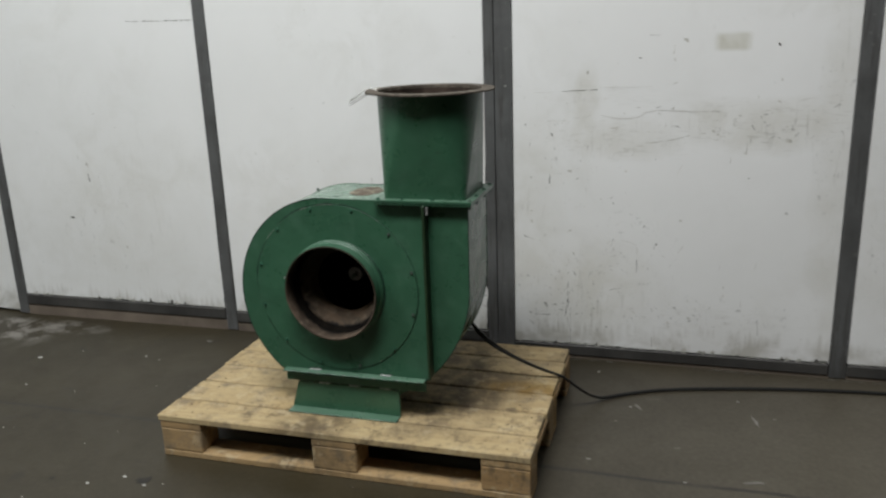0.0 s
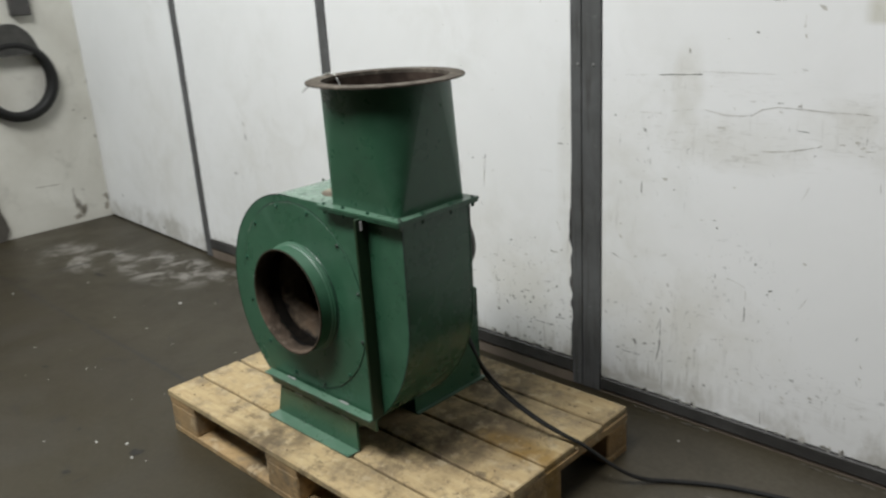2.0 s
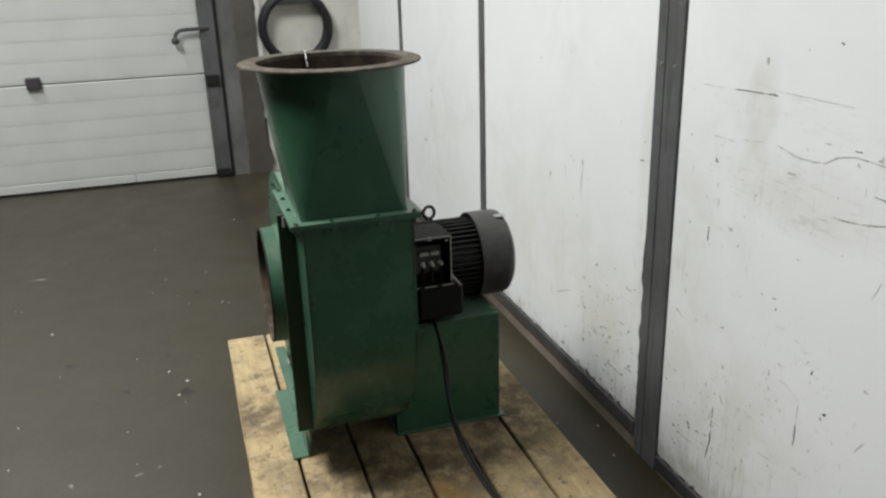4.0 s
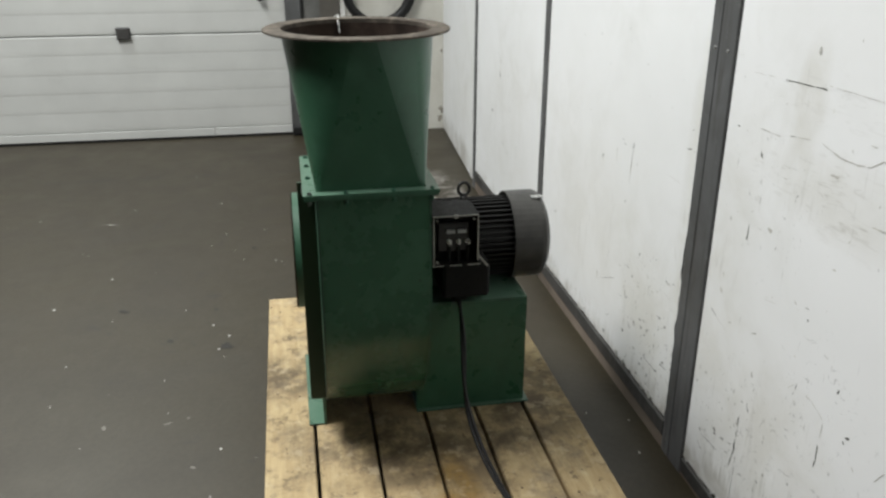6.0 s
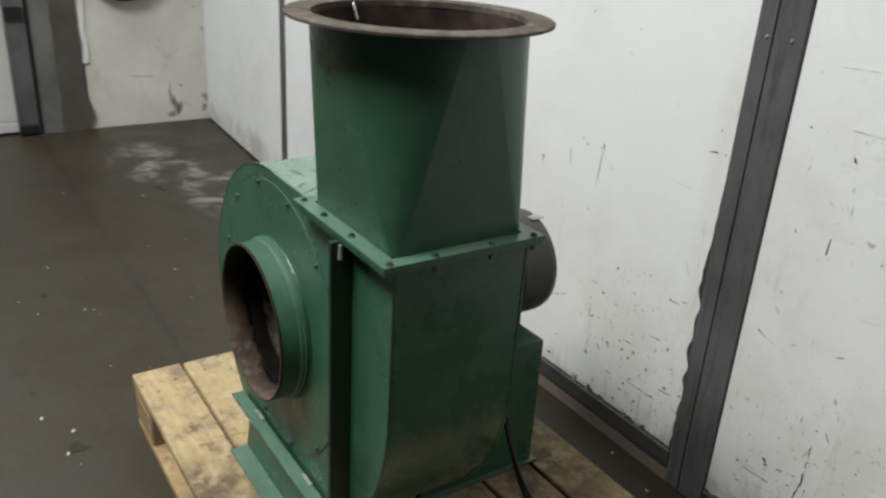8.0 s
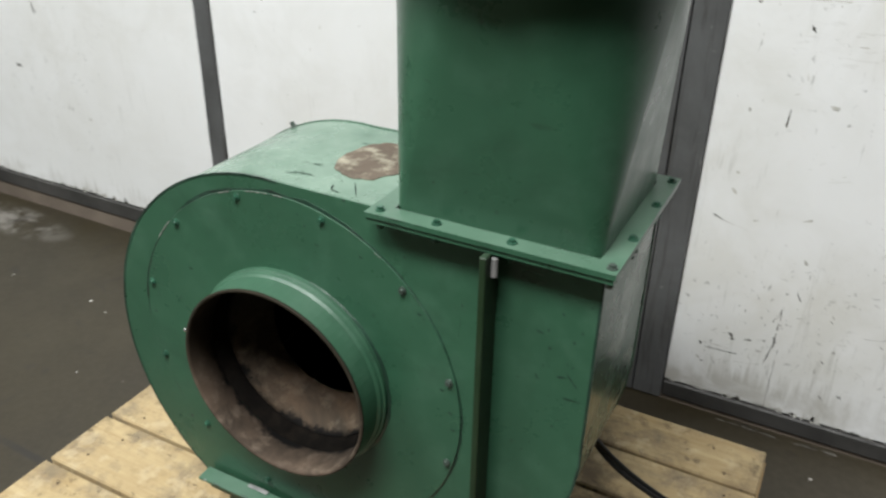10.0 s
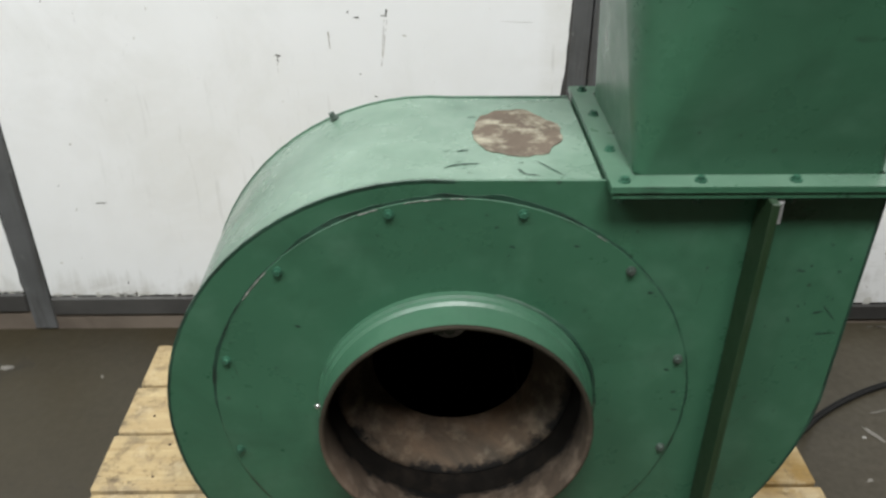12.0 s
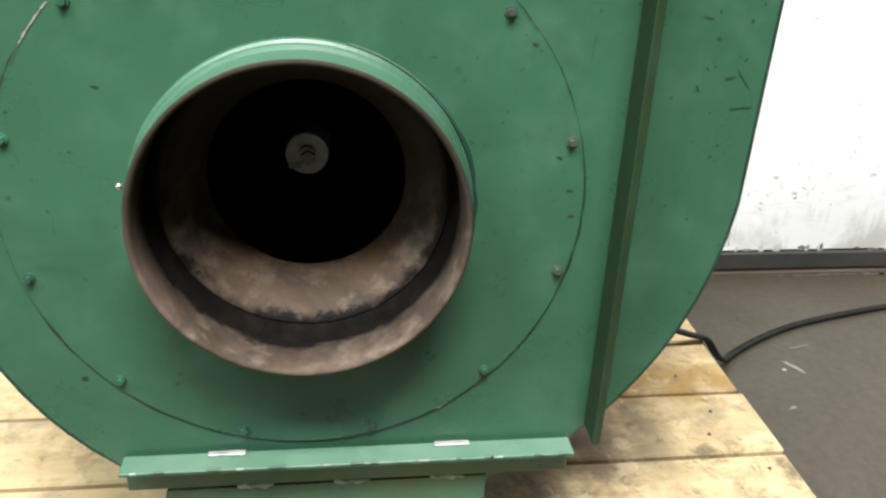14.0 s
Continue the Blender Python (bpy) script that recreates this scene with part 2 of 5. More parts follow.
def concrete_floor():
    mat, nt, bsdf = nodes_of("concrete_floor", 0.5, 0, 0.56)
    v = coords(nt)
    big, mid = noise_of(nt, v, 0.7, 5, 0.6, 0.5), noise_of(nt, v, 3.0, 6, 0.62, 0.3)
    fine, speck = noise_of(nt, v, 60, 5, 0.6), noise_of(nt, v, 26, 3, 0.5)
    ragged = noise_of(nt, v, 7, 7, 0.7, 0.6)
    col = mix(nt, ramp(nt, big, 0.35, 0.65), (0.0215, 0.0160, 0.0064), (0.0315, 0.0246, 0.0114))
    col = mix(nt, ramp(nt, mid, 0.46, 0.72, 0, 0.55), col, (0.023, 0.0185, 0.0115))
    col = mix(nt, ramp(nt, fine, 0.35, 0.75, 0, 0.3), col, (0.064, 0.054, 0.035))
    blob = noise_of(nt, v, 9, 5, 0.6, 0.8)
    col = mix(nt, ramp(nt, blob, 0.63, 0.70, 0, 0.6), col, (0.018, 0.014, 0.010))
    col = mix(nt, ramp(nt, speck, 0.74, 0.78, 0, 0.4), col, (0.26, 0.245, 0.22))
    xyz = nt.nodes.new("ShaderNodeSeparateXYZ")
    nt.links.new(v, xyz.inputs[0])
    # wide paler ellipse with a ragged edge beyond the pallet
    dx, dy = times(nt, times(nt, xyz.outputs[0], 1.9, "SUBTRACT"), 1 / 1.5), times(nt, times(nt, xyz.outputs[1], 0.1, "SUBTRACT"), 1 / 1.1)
    r2 = times(nt, times(nt, times(nt, dx, dx), times(nt, dy, dy), "ADD"), times(nt, mid, 0.6), "ADD")
    col = mix(nt, times(nt, ramp(nt, r2, 1.3, 0.3), ramp(nt, fine, 0.3, 0.7, 0.5, 0.9)), col, (0.100, 0.087, 0.064))
    # pale spilled filler near the corner
    for cx, cy, rx, ry in ((-1.95, 0.50, 0.45, 0.10), (-2.75, 0.20, 0.40, 0.22), (-2.2, 0.36, 0.5, 0.2)):
        dx = times(nt, times(nt, xyz.outputs[0], cx, "SUBTRACT"), 1 / rx)
        dy = times(nt, times(nt, xyz.outputs[1], cy, "SUBTRACT"), 1 / ry)
        r2 = times(nt, times(nt, dx, dx), times(nt, dy, dy), "ADD")
        col = mix(nt, times(nt, ramp(nt, r2, 1.0, 0.3), ramp(nt, ragged, 0.47, 0.62, 0, 0.75)), col, (0.24, 0.225, 0.20))
    # saw-cut joints
    wob = times(nt, noise_of(nt, v, 3.0, 3), 0.02)
    col = mix(nt, times(nt, near_line(nt, times(nt, xyz.outputs[1], wob, "ADD"), -0.205, 0.010), ramp(nt, ragged, 0.36, 0.54, 0.3, 0.85)), col, (0.015, 0.013, 0.011))
    col = mix(nt, times(nt, near_line(nt, times(nt, xyz.outputs[0], wob, "ADD"), -2.59, 0.014), ramp(nt, ragged, 0.42, 0.55, 0, 0.8)), col, (0.015, 0.013, 0.011))
    nt.links.new(col, bsdf.inputs["Base Color"])
    nt.links.new(ramp(nt, mid, 0.35, 0.65, 0.42, 0.58), bsdf.inputs["Roughness"])
    bump(nt, bsdf, fine, 0.25, 0.002)
    return mat


def painted_panel():
    """White sheet with grime, rubbed streaks and small knocks, thickest where goods were pushed against it."""
    mat, nt, bsdf = nodes_of("white_panel", 0.5, 0, 0.4)
    v = coords(nt)
    xyz = nt.nodes.new("ShaderNodeSeparateXYZ")
    nt.links.new(v, xyz.inputs[0])

    def zone(spots, edge):
        """Soft-edged patches (x, z, half width, half height, strength), frayed by noise."""
        total = 0.0
        for cx, cz, rx, rz, power in spots:
            dx = times(nt, times(nt, xyz.outputs[0], cx, "SUBTRACT"), 1 / rx)
            dz = times(nt, times(nt, xyz.outputs[2], cz, "SUBTRACT"), 1 / rz)
            r2 = times(nt, times(nt, times(nt, dx, dx), times(nt, dz, dz), "ADD"), edge, "ADD")
            total = times(nt, ramp(nt, r2, 1.25, 0.15, 0, power), total, "MAXIMUM")
        return total

    cloud = noise_of(nt, v, 1.1, 5, 0.6, 0.3)
    fray = times(nt, times(nt, noise_of(nt, v, 6.0, 5, 0.65, 0.4), 0.5, "SUBTRACT"), 1.6)
    gate = noise_of(nt, v, 1.7, 3, 0.5)
    beige = zone(((0.225, 0.70, 0.05, 0.4, 0.6), (0.42, 0.55, 0.12, 0.5, 0.5), (0.05, 0.28, 0.26, 0.24, 0.6), (0.62, 0.28, 0.30, 0.2, 0.7), (0.62, 1.0, 0.05, 0.14, 0.6), (0.75, 0.88, 0.22, 0.08, 0.6),
                  (1.25, 0.93, 0.35, 0.10, 0.7), (-1.45, 0.5, 0.45, 0.4, 0.35), (-0.4, 0.4, 0.4, 0.3, 0.35), (-2.5, 0.5, 0.5, 0.5, 0.4), (1.5, 0.8, 0.1, 0.8, 0.5), (2.1, 0.5, 0.6, 0.5, 0.6)), fray)
    band = zone(((0.75, 0.88, 0.3, 0.08, 0.9), (1.25, 0.93, 0.4, 0.10, 1.0), (0.7, 1.04, 0.3, 0.05, 0.4), (0.95, 0.2, 0.5, 0.07, 0.6)), fray)
    knocks = zone(((0.08, 0.28, 0.24, 0.20, 0.9), (0.55, 0.27, 0.26, 0.16, 0.9), (0.95, 0.22, 0.5, 0.07, 0.7), (0.80, 0.45, 0.16, 0.18, 0.55), (1.28, 0.91, 0.30, 0.05, 0.75), (0.55, 0.80, 0.14, 0.16, 0.4),
                   (1.45, 0.95, 0.07, 0.35, 0.6), (-1.55, 0.45, 0.3, 0.25, 0.35), (2.0, 0.5, 0.5, 0.4, 0.6)), fray)
    dots = noise_of(nt, v, 60, 5, 0.62, 0.9)
    strokes = nt.nodes.new("ShaderNodeMapping")
    strokes.inputs["Rotation"].default_value = (0, 0.75, 0)
    strokes.inputs["Scale"].default_value = (34, 34, 8)
    nt.links.new(v, strokes.inputs["Vector"])
    lean = noise_of(nt, strokes.outputs[0], 1.8, 5, 0.6, 0.5)
    level = noise_of(nt, coords(nt, (6, 14, 34)), 2.0, 7, 0.66, 1.3)
    upright = noise_of(nt, coords(nt, (30, 14, 3.4)), 2.2, 5, 0.6, 0.3)
    grime = noise_of(nt, v, 5.0, 6, 0.65, 0.5)
    col = mix(nt, ramp(nt, cloud, 0.35, 0.7), (0.80, 0.805, 0.80), (0.745, 0.75, 0.74))
    col = mix(nt, times(nt, ramp(nt, grime, 0.45, 0.75), ramp(nt, gate, 0.42, 0.6, 0, 0.45)), col, (0.61, 0.605, 0.565))
    col = mix(nt, times(nt, beige, ramp(nt, grime, 0.30, 0.62, 0.1, 0.75)), col, (0.585, 0.572, 0.515))
    col = mix(nt, times(nt, band, ramp(nt, level, 0.55, 0.70, 0, 0.5)), col, (0.36, 0.345, 0.30))
    col = mix(nt, times(nt, beige, ramp(nt, upright, 0.60, 0.72, 0, 0.55)), col, (0.34, 0.33, 0.29))
    # dirt creeping up from the bottom rail
    foot = times(nt, ramp(nt, times(nt, xyz.outputs[2], times(nt, upright, 0.16), "SUBTRACT"), 0.075, 0.02), ramp(nt, grime, 0.4, 0.6, 0, 0.6))
    col = mix(nt, foot, col, (0.33, 0.31, 0.26))
    col = mix(nt, times(nt, knocks, ramp(nt, dots, 0.625, 0.68, 0, 0.85)), col, (0.13, 0.125, 0.11))
    col = mix(nt, times(nt, knocks, ramp(nt, lean, 0.665, 0.72, 0, 0.8)), col, (0.15, 0.145, 0.125))
    col = mix(nt, times(nt, ramp(nt, lean, 0.70, 0.75), ramp(nt, gate, 0.5, 0.6, 0, 0.6)), col, (0.22, 0.215, 0.19))
    col = mix(nt, times(nt, ramp(nt, dots, 0.70, 0.74), ramp(nt, gate, 0.45, 0.55, 0, 0.5)), col, (0.2, 0.195, 0.17))
    # pale beige square where a notice was taped
    sq = times(nt, near_line(nt, times(nt, xyz.outputs[0], times(nt, fray, 0.01), "ADD"), 1.116, 0.066), near_line(nt, times(nt, xyz.outputs[2], times(nt, fray, 0.01), "ADD"), 1.216, 0.034))
    col = mix(nt, times(nt, sq, ramp(nt, grime, 0.3, 0.6, 0.3, 0.8)), col, (0.50, 0.485, 0.40))
    nt.links.new(col, bsdf.inputs["Base Color"])
    bump(nt, bsdf, grime, 0.08, 0.003)
    return mat


def plaster(name, base, dirt):
    mat, nt, bsdf = nodes_of(name, 0.8, 0, 0.2)
    v = coords(nt)
    a, b = noise_of(nt, v, 2.5, 6, 0.6, 0.4), noise_of(nt, v, 30, 5)
    col = mix(nt, ramp(nt, a, 0.34, 0.70, 0, 0.75), base, dirt)
    col = mix(nt, ramp(nt, noise_of(nt, v, 7, 6, 0.65, 0.6), 0.56, 0.72, 0, 0.35), col, tuple(c * 0.7 for c in dirt))
    col = mix(nt, ramp(nt, b, 0.66, 0.75, 0, 0.35), col, dirt)
    nt.links.new(col, bsdf.inputs["Base Color"])
    bump(nt, bsdf, b, 0.3, 0.004)
    return mat


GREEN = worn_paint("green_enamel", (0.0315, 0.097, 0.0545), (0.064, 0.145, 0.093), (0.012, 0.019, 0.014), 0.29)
# copies of the enamel with less and more top light painted in
GREEN_LESS_LIT = worn_paint("green_enamel_less_lit", (0.0315, 0.097, 0.0545), (0.064, 0.145, 0.093), (0.012, 0.019, 0.014), 0.40, 0.12)
GREEN_MORE_LIT = worn_paint("green_enamel_more_lit", (0.0315, 0.097, 0.0545), (0.064, 0.145, 0.093), (0.012, 0.019, 0.014), 0.22, 0.85)
GREEN_BOLT = plain("green_bolt", (0.027, 0.088, 0.054), 0.3, 0.0, 0.4, 60)
GREEN_DARK_STEEL = plain("dark_bolt_steel", (0.10, 0.13, 0.11), 0.35, 0.6)
RIM = rusty("bare_rim_steel", (0.108, 0.094, 0.077), (0.06, 0.05, 0.04), (0.27, 0.23, 0.18))
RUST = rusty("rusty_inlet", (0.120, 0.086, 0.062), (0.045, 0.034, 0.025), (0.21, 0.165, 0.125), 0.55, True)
# two near-black metals, the first for the impeller blades
BLADE_BLACK = rusty("black_blade", (0.018, 0.016, 0.013), (0.008, 0.007, 0.006), (0.04, 0.036, 0.03), 0.4, False, 0.05)
BLACK_STEEL = rusty("black_steel", (0.010, 0.0088, 0.0075), (0.005, 0.0045, 0.004), (0.026, 0.020, 0.015), 0.25, False, 0.0)
MOTOR = plain("motor_black", (0.0095, 0.009, 0.008), 0.5, 0.0, 0.4, spec=0.35)
COVER = plain("cover_grey", (0.048, 0.0465, 0.042), 0.38, 0.2, 0.4, 16)
HUB = plain("hub_grey", (0.30, 0.30, 0.29), 0.45, 0.3, 0.3, 40)
WELD = plain("weld_grey", (0.22, 0.25, 0.23), 0.5, 0.4, 0.5, 60)
STEEL = plain("bright_screw", (0.6, 0.6, 0.58), 0.3, 0.9)
WOOD = pallet_wood()
BLOCK = pallet_wood("block_wood", (0.24, 0.14, 0.058), (0.36, 0.23, 0.105))
FLOOR = concrete_floor()
WHITE = painted_panel()
POST, nt, bsdf = nodes_of("post_steel_grey", 0.5, 0.15)
v = coords(nt)
col = mix(nt, ramp(nt, noise_of(nt, v, 5, 6, 0.6, 0.4), 0.35, 0.65), (0.074, 0.075, 0.074), (0.118, 0.120, 0.121))
col = mix(nt, ramp(nt, noise_of(nt, coords(nt, (40, 40, 3)), 1.5, 6, 0.65, 0.4), 0.52, 0.68, 0, 0.7), col, (0.046, 0.043, 0.038))
col = mix(nt, ramp(nt, noise_of(nt, v, 45, 5, 0.65, 0.5), 0.64, 0.70, 0, 0.6), col, (0.24, 0.24, 0.23))
nt.links.new(col, bsdf.inputs["Base Color"])
bump(nt, bsdf, noise_of(nt, v, 60, 4), 0.15, 0.001)
RAIL = plain("rail_dark_grey", (0.046, 0.044, 0.041), 0.6, 0.1, 0.4, 6)
SILL = plaster("sill_concrete", (0.20, 0.163, 0.130), (0.075, 0.060, 0.048))
PLASTER = plaster("old_plaster", (0.66, 0.65, 0.59), (0.49, 0.475, 0.415))
LIME = plaster("white_lime", (0.80, 0.80, 0.77), (0.6, 0.59, 0.54))
PILLAR = plaster("grey_pillar", (0.16, 0.16, 0.15), (0.06, 0.06, 0.055))
HALL = plaster("hall_wall", (0.16, 0.158, 0.15), (0.10, 0.098, 0.09))
DOOR = plain("door_white", (0.50, 0.505, 0.48), 0.5, 0, 0.07, 3)
RUBBER = plain("black_rubber", (0.008, 0.008, 0.0075), 0.6, 0, 0.3, spec=0.35)


# ---- mesh helpers ----
def part(name, bm, material, parent=None, label="", smooth=False):
    me = bpy.data.meshes.new(name)
    if smooth:
        for f in bm.faces:
            f.smooth = True
    bm.to_mesh(me)
    bm.free()
    me.materials.append(material)
    ob = new(name, me)
    if parent is not None:
        ob.parent = parent
    if label:
        ob["label"] = label
    return ob


def box(bm, x0, x1, y0, y1, z0, z1, bevel=0.0, m=None):
    got = bmesh.ops.create_cube(bm, size=1.0)["verts"]
    for v in got:
        v.co = Vector(((x0 + x1) / 2 + v.co.x * (x1 - x0), (y0 + y1) / 2 + v.co.y * (y1 - y0), (z0 + z1) / 2 + v.co.z * (z1 - z0)))
    if bevel:
        es = list({e for v in got for e in v.link_edges})
        got = bmesh.ops.bevel(bm, geom=es, offset=bevel, segments=1, affect="EDGES")["verts"]
    if m is not None:
        bmesh.ops.transform(bm, matrix=m, verts=[v for v in got if v.is_valid])
    return bm


def boxed(name, dims, material, parent=None, bevel=0.0, label=""):
    return part(name, box(bmesh.new(), *dims, bevel), material, parent, label)


def lathe(bm, profile, steps=64, m=None, close=False):
    """Turn (radius, height) points round z; m lays the axis elsewhere."""
    rings = []
    for r, h in profile:
        ring = [bm.verts.new((r * math.cos(2 * math.pi * i / steps), r * math.sin(2 * math.pi * i / steps), h)) for i in range(steps)]
        rings.append(ring)
    pairs = list(zip(rings, rings[1:])) + ([(rings[-1], rings[0])] if close else [])
    for a, b in pairs:
        for i in range(steps):
            bm.faces.new((a[i], a[(i + 1) % steps], b[(i + 1) % steps], b[i]))
    if m is not None:
        bmesh.ops.transform(bm, matrix=m, verts=[v for ring in rings for v in ring])
    return rings


def extrude_outline(bm, pts, y0, y1):
    """A prism from an outline in x and z, between two depths."""
    a = [bm.verts.new((x, y0, z)) for x, z in pts]
    b = [bm.verts.new((x, y1, z)) for x, z in pts]
    bm.faces.new(a)
    bm.faces.new(list(reversed(b)))
    n = len(pts)
    for i in range(n):
        bm.faces.new((a[i], b[i], b[(i + 1) % n], a[(i + 1) % n]))
    bmesh.ops.recalc_face_normals(bm, faces=bm.faces)
    return bm


def tube(name, pts, radius, material, parent=None, label="", res=3):
    """A round cable or rod along points, as a mesh."""
    cu = bpy.data.curves.new(name, "CURVE")
    cu.dimensions, cu.bevel_depth, cu.bevel_resolution, cu.resolution_u = "3D", radius, res, 8
    cu.use_fill_caps = True
    sp = cu.splines.new("NURBS")
    sp.points.add(len(pts) - 1)
    for p, co in zip(sp.points, pts):
        p.co = (*co, 1)
    sp.use_endpoint_u, sp.order_u = True, 4 if len(pts) > 3 else len(pts)
    tmp = bpy.data.objects.new("curve_tmp", cu)
    me = bpy.data.meshes.new_from_object(tmp)
    bpy.data.objects.remove(tmp)
    bpy.data.curves.remove(cu)
    me.name = name
    me.materials.clear()
    me.materials.append(material)
    for f in me.polygons:
        f.use_smooth = True
    ob = new(name, me)
    if parent is not None:
        ob.parent = parent
    if label:
        ob["label"] = label
    return ob


AXIS_Y = Matrix.Rotation(math.pi / 2, 4, "X")   # z axis to -y: heights run towards the front


def hexbolt(bm, m, r=0.007, h=0.006):
    """Hexagon head on a washer, axis along z of m."""
    got = bmesh.ops.create_cone(bm, cap_ends=True, segments=12, radius1=r * 1.5, radius2=r * 1.45, depth=0.0016, matrix=m @ Matrix.Translation((0, 0, 0.0008)))
    bmesh.ops.create_cone(bm, cap_ends=True, segments=6, radius1=r, radius2=r * 0.92, depth=h, matrix=m @ Matrix.Translation((0, 0, 0.0016 + h / 2)))
    return got


# ---- setting ----
WALL_Y, FAR_X = 0.628, -3.46
tagged(boxed("floor", (FAR_X - 0.3, 9.0, -10.0, 1.2, -0.2, 0.0), FLOOR), "stained dark brown-grey concrete floor", "floor", kind="structure")
tagged(boxed("ceiling", (FAR_X - 0.3, 9.0, -10.0, 1.2, 4.6, 4.8), HALL), "plain dark grey hall ceiling", "ceiling", kind="structure")
tagged(boxed("wall_south", (FAR_X - 0.3, 9.0, -10.2, -10.0, 0, 4.6), HALL), "plain dark grey hall wall", "wall", kind="structure")
tagged(boxed("wall_east", (9.0, 9.2, -10.0, 1.2, 0, 4.6), HALL), "plain dark grey hall wall", "wall", kind="structure")

# panelled partition behind the pallet
north = tagged(boxed("wall_north", (FAR_X, 9.0, WALL_Y + 0.14, WALL_Y + 0.3, 0, 4.6), HALL), "white sheet-metal partition wall of tall panels between grey posts", "wall", kind="structure")
# each bay: left, right, lower edge of the sheet, height of the concrete sill
BAYS = ((-2.085, -0.985, 0.105, 0.052), (-0.930, 0.234, 0.094, 0.042), (0.343, 1.513, 0.058, 0.012), (1.572, 2.74, 0.06, 0.012), (2.80, 3.99, 0.06, 0.012), (4.05, 5.19, 0.06, 0.012), (5.25, 8.99, 0.06, 0.012))
for x0, x1, low, sill in BAYS:
    boxed("panel", (x0, x1, WALL_Y, WALL_Y + 0.048, low, 4.59), WHITE, north, 0.003)
    boxed("bottom_rail", (x0, x1, WALL_Y - 0.006, WALL_Y + 0.048, sill + 0.0005, low - 0.002), RAIL, north, 0.004)
    tagged(boxed("trim_sill", (x0 - 0.02, x1 + 0.02, WALL_Y + 0.001, WALL_Y + 0.0485, 0.0, sill), SILL), "worn brown concrete sill under the partition", "sill", kind="structure")
# the last bay by the far wall is set back a little and has no rail
bm = bmesh.new()
ends = ((-2.14, WALL_Y + 0.012), (FAR_X + 0.001, WALL_Y + 0.084))
ring = [bm.verts.new((x, y + d, z)) for z in (0.012, 4.585) for (x, y), d in ((ends[0], 0), (ends[1], 0), (ends[1], 0.05), (ends[0], 0.05))]
for f in ((0, 1, 2, 3), (7, 6, 5, 4), (0, 4, 5, 1), (1, 5, 6, 2), (2, 6, 7, 3), (3, 7, 4, 0)):
    bm.faces.new([ring[i] for i in f])
bmesh.ops.recalc_face_normals(bm, faces=bm.faces)
part("panel", bm, WHITE, north)
for x0, x1 in [(-2.139, -2.086)] + [(a[1] + 0.001, b[0] - 0.001) for a, b in zip(BAYS, BAYS[1:])]:
    cuts = [(x0, x1)] if x1 - x0 < 0.08 else [(x0, (x0 + x1) / 2 - 0.0155), ((x0 + x1) / 2 - 0.0125, x1)]
    for c0, c1 in cuts:
        boxed("post", (c0, c1, WALL_Y - (0.0055 if len(cuts) > 1 else 0.003), WALL_Y + 0.048, 0.004, 4.59), POST, north, 0.0015)
    if len(cuts) > 1:
        boxed("post_groove", (cuts[0][1] - 0.001, cuts[1][0] + 0.001, WALL_Y + 0.004, WALL_Y + 0.047, 0.004, 4.589), RUBBER, north, 0, "dark groove between the two posts")

# far wall with the sectional gate
tagged(boxed("wall_west", (FAR_X - 0.2, FAR_X, 0.06, 0.767, 0, 4.6), PLASTER), "patched dirty cream plaster wall", "wall", kind="structure")
tagged(boxed("wall_west_upper", (FAR_X - 0.2, FAR_X, -10.0, 0.06, 2.9, 4.6), PLASTER), "cream plaster wall above the gate", "wall", kind="structure")
tagged(boxed("wall_west_side", (FAR_X - 0.2, FAR_X, -10.0, -4.2, 0, 2.9), PLASTER), "cream plaster wall beside the gate", "wall", kind="structure")
tagged(boxed("pillar", (FAR_X - 0.0055, FAR_X + 0.02, -0.185, -0.058, 0.0005, 2.9), PILLAR), "grey concrete pillar beside the sectional gate", "pillar", kind="structure")


def ragged_strip(y0, y1, x0, x1, z0, z1, wave, seed, foot=0.0):
    """An upright strip on the far wall with crumbled sides; foot widens its lower end."""
    bm, n = bmesh.new(), 44
    rows = []
    for k in range(n + 1):
        z = z0 + (z1 - z0) * k / n
        a = y0 + wave * noise.noise((z * 9.0, seed, 0.0)) + 0.5 * wave * noise.noise((z * 31.0, seed, 4.0))
        b = y1 + wave * noise.noise((z * 8.0, seed + 9, 0.0)) + 0.5 * wave * noise.noise((z * 29.0, seed, 7.0)) + foot * max(0.0, 1 - abs(z - 0.09) / 0.1)
        rows.append([bm.verts.new(c) for c in ((x0, a, z), (x1, a, z), (x1, b, z), (x0, b, z))])
    for p, q in zip(rows, rows[1:]):
        for i in range(4):
            bm.faces.new((p[i], p[(i + 1) % 4], q[(i + 1) % 4], q[i]))
    bm.faces.new(rows[0])
    bm.faces.new(rows[-1])
    bmesh.ops.recalc_face_normals(bm, faces=bm.faces)
    return bm


tagged(boxed("wall_west_core", (FAR_X - 0.2, FAR_X - 0.006, -0.199, 0.0595, 0, 2.899), PILLAR), "grey concrete behind the gate pillar", "wall", kind="structure")
tagged(part("column", ragged_strip(-0.085, 0.045, FAR_X - 0.0055, FAR_X + 0.024, 0.001, 2.895, 0.016, 2.0, 0.045), plaster("dark_column", (0.060, 0.053, 0.043), (0.115, 0.108, 0.095))), "dark crumbling concrete edge between pillar and plaster", "column", kind="structure")
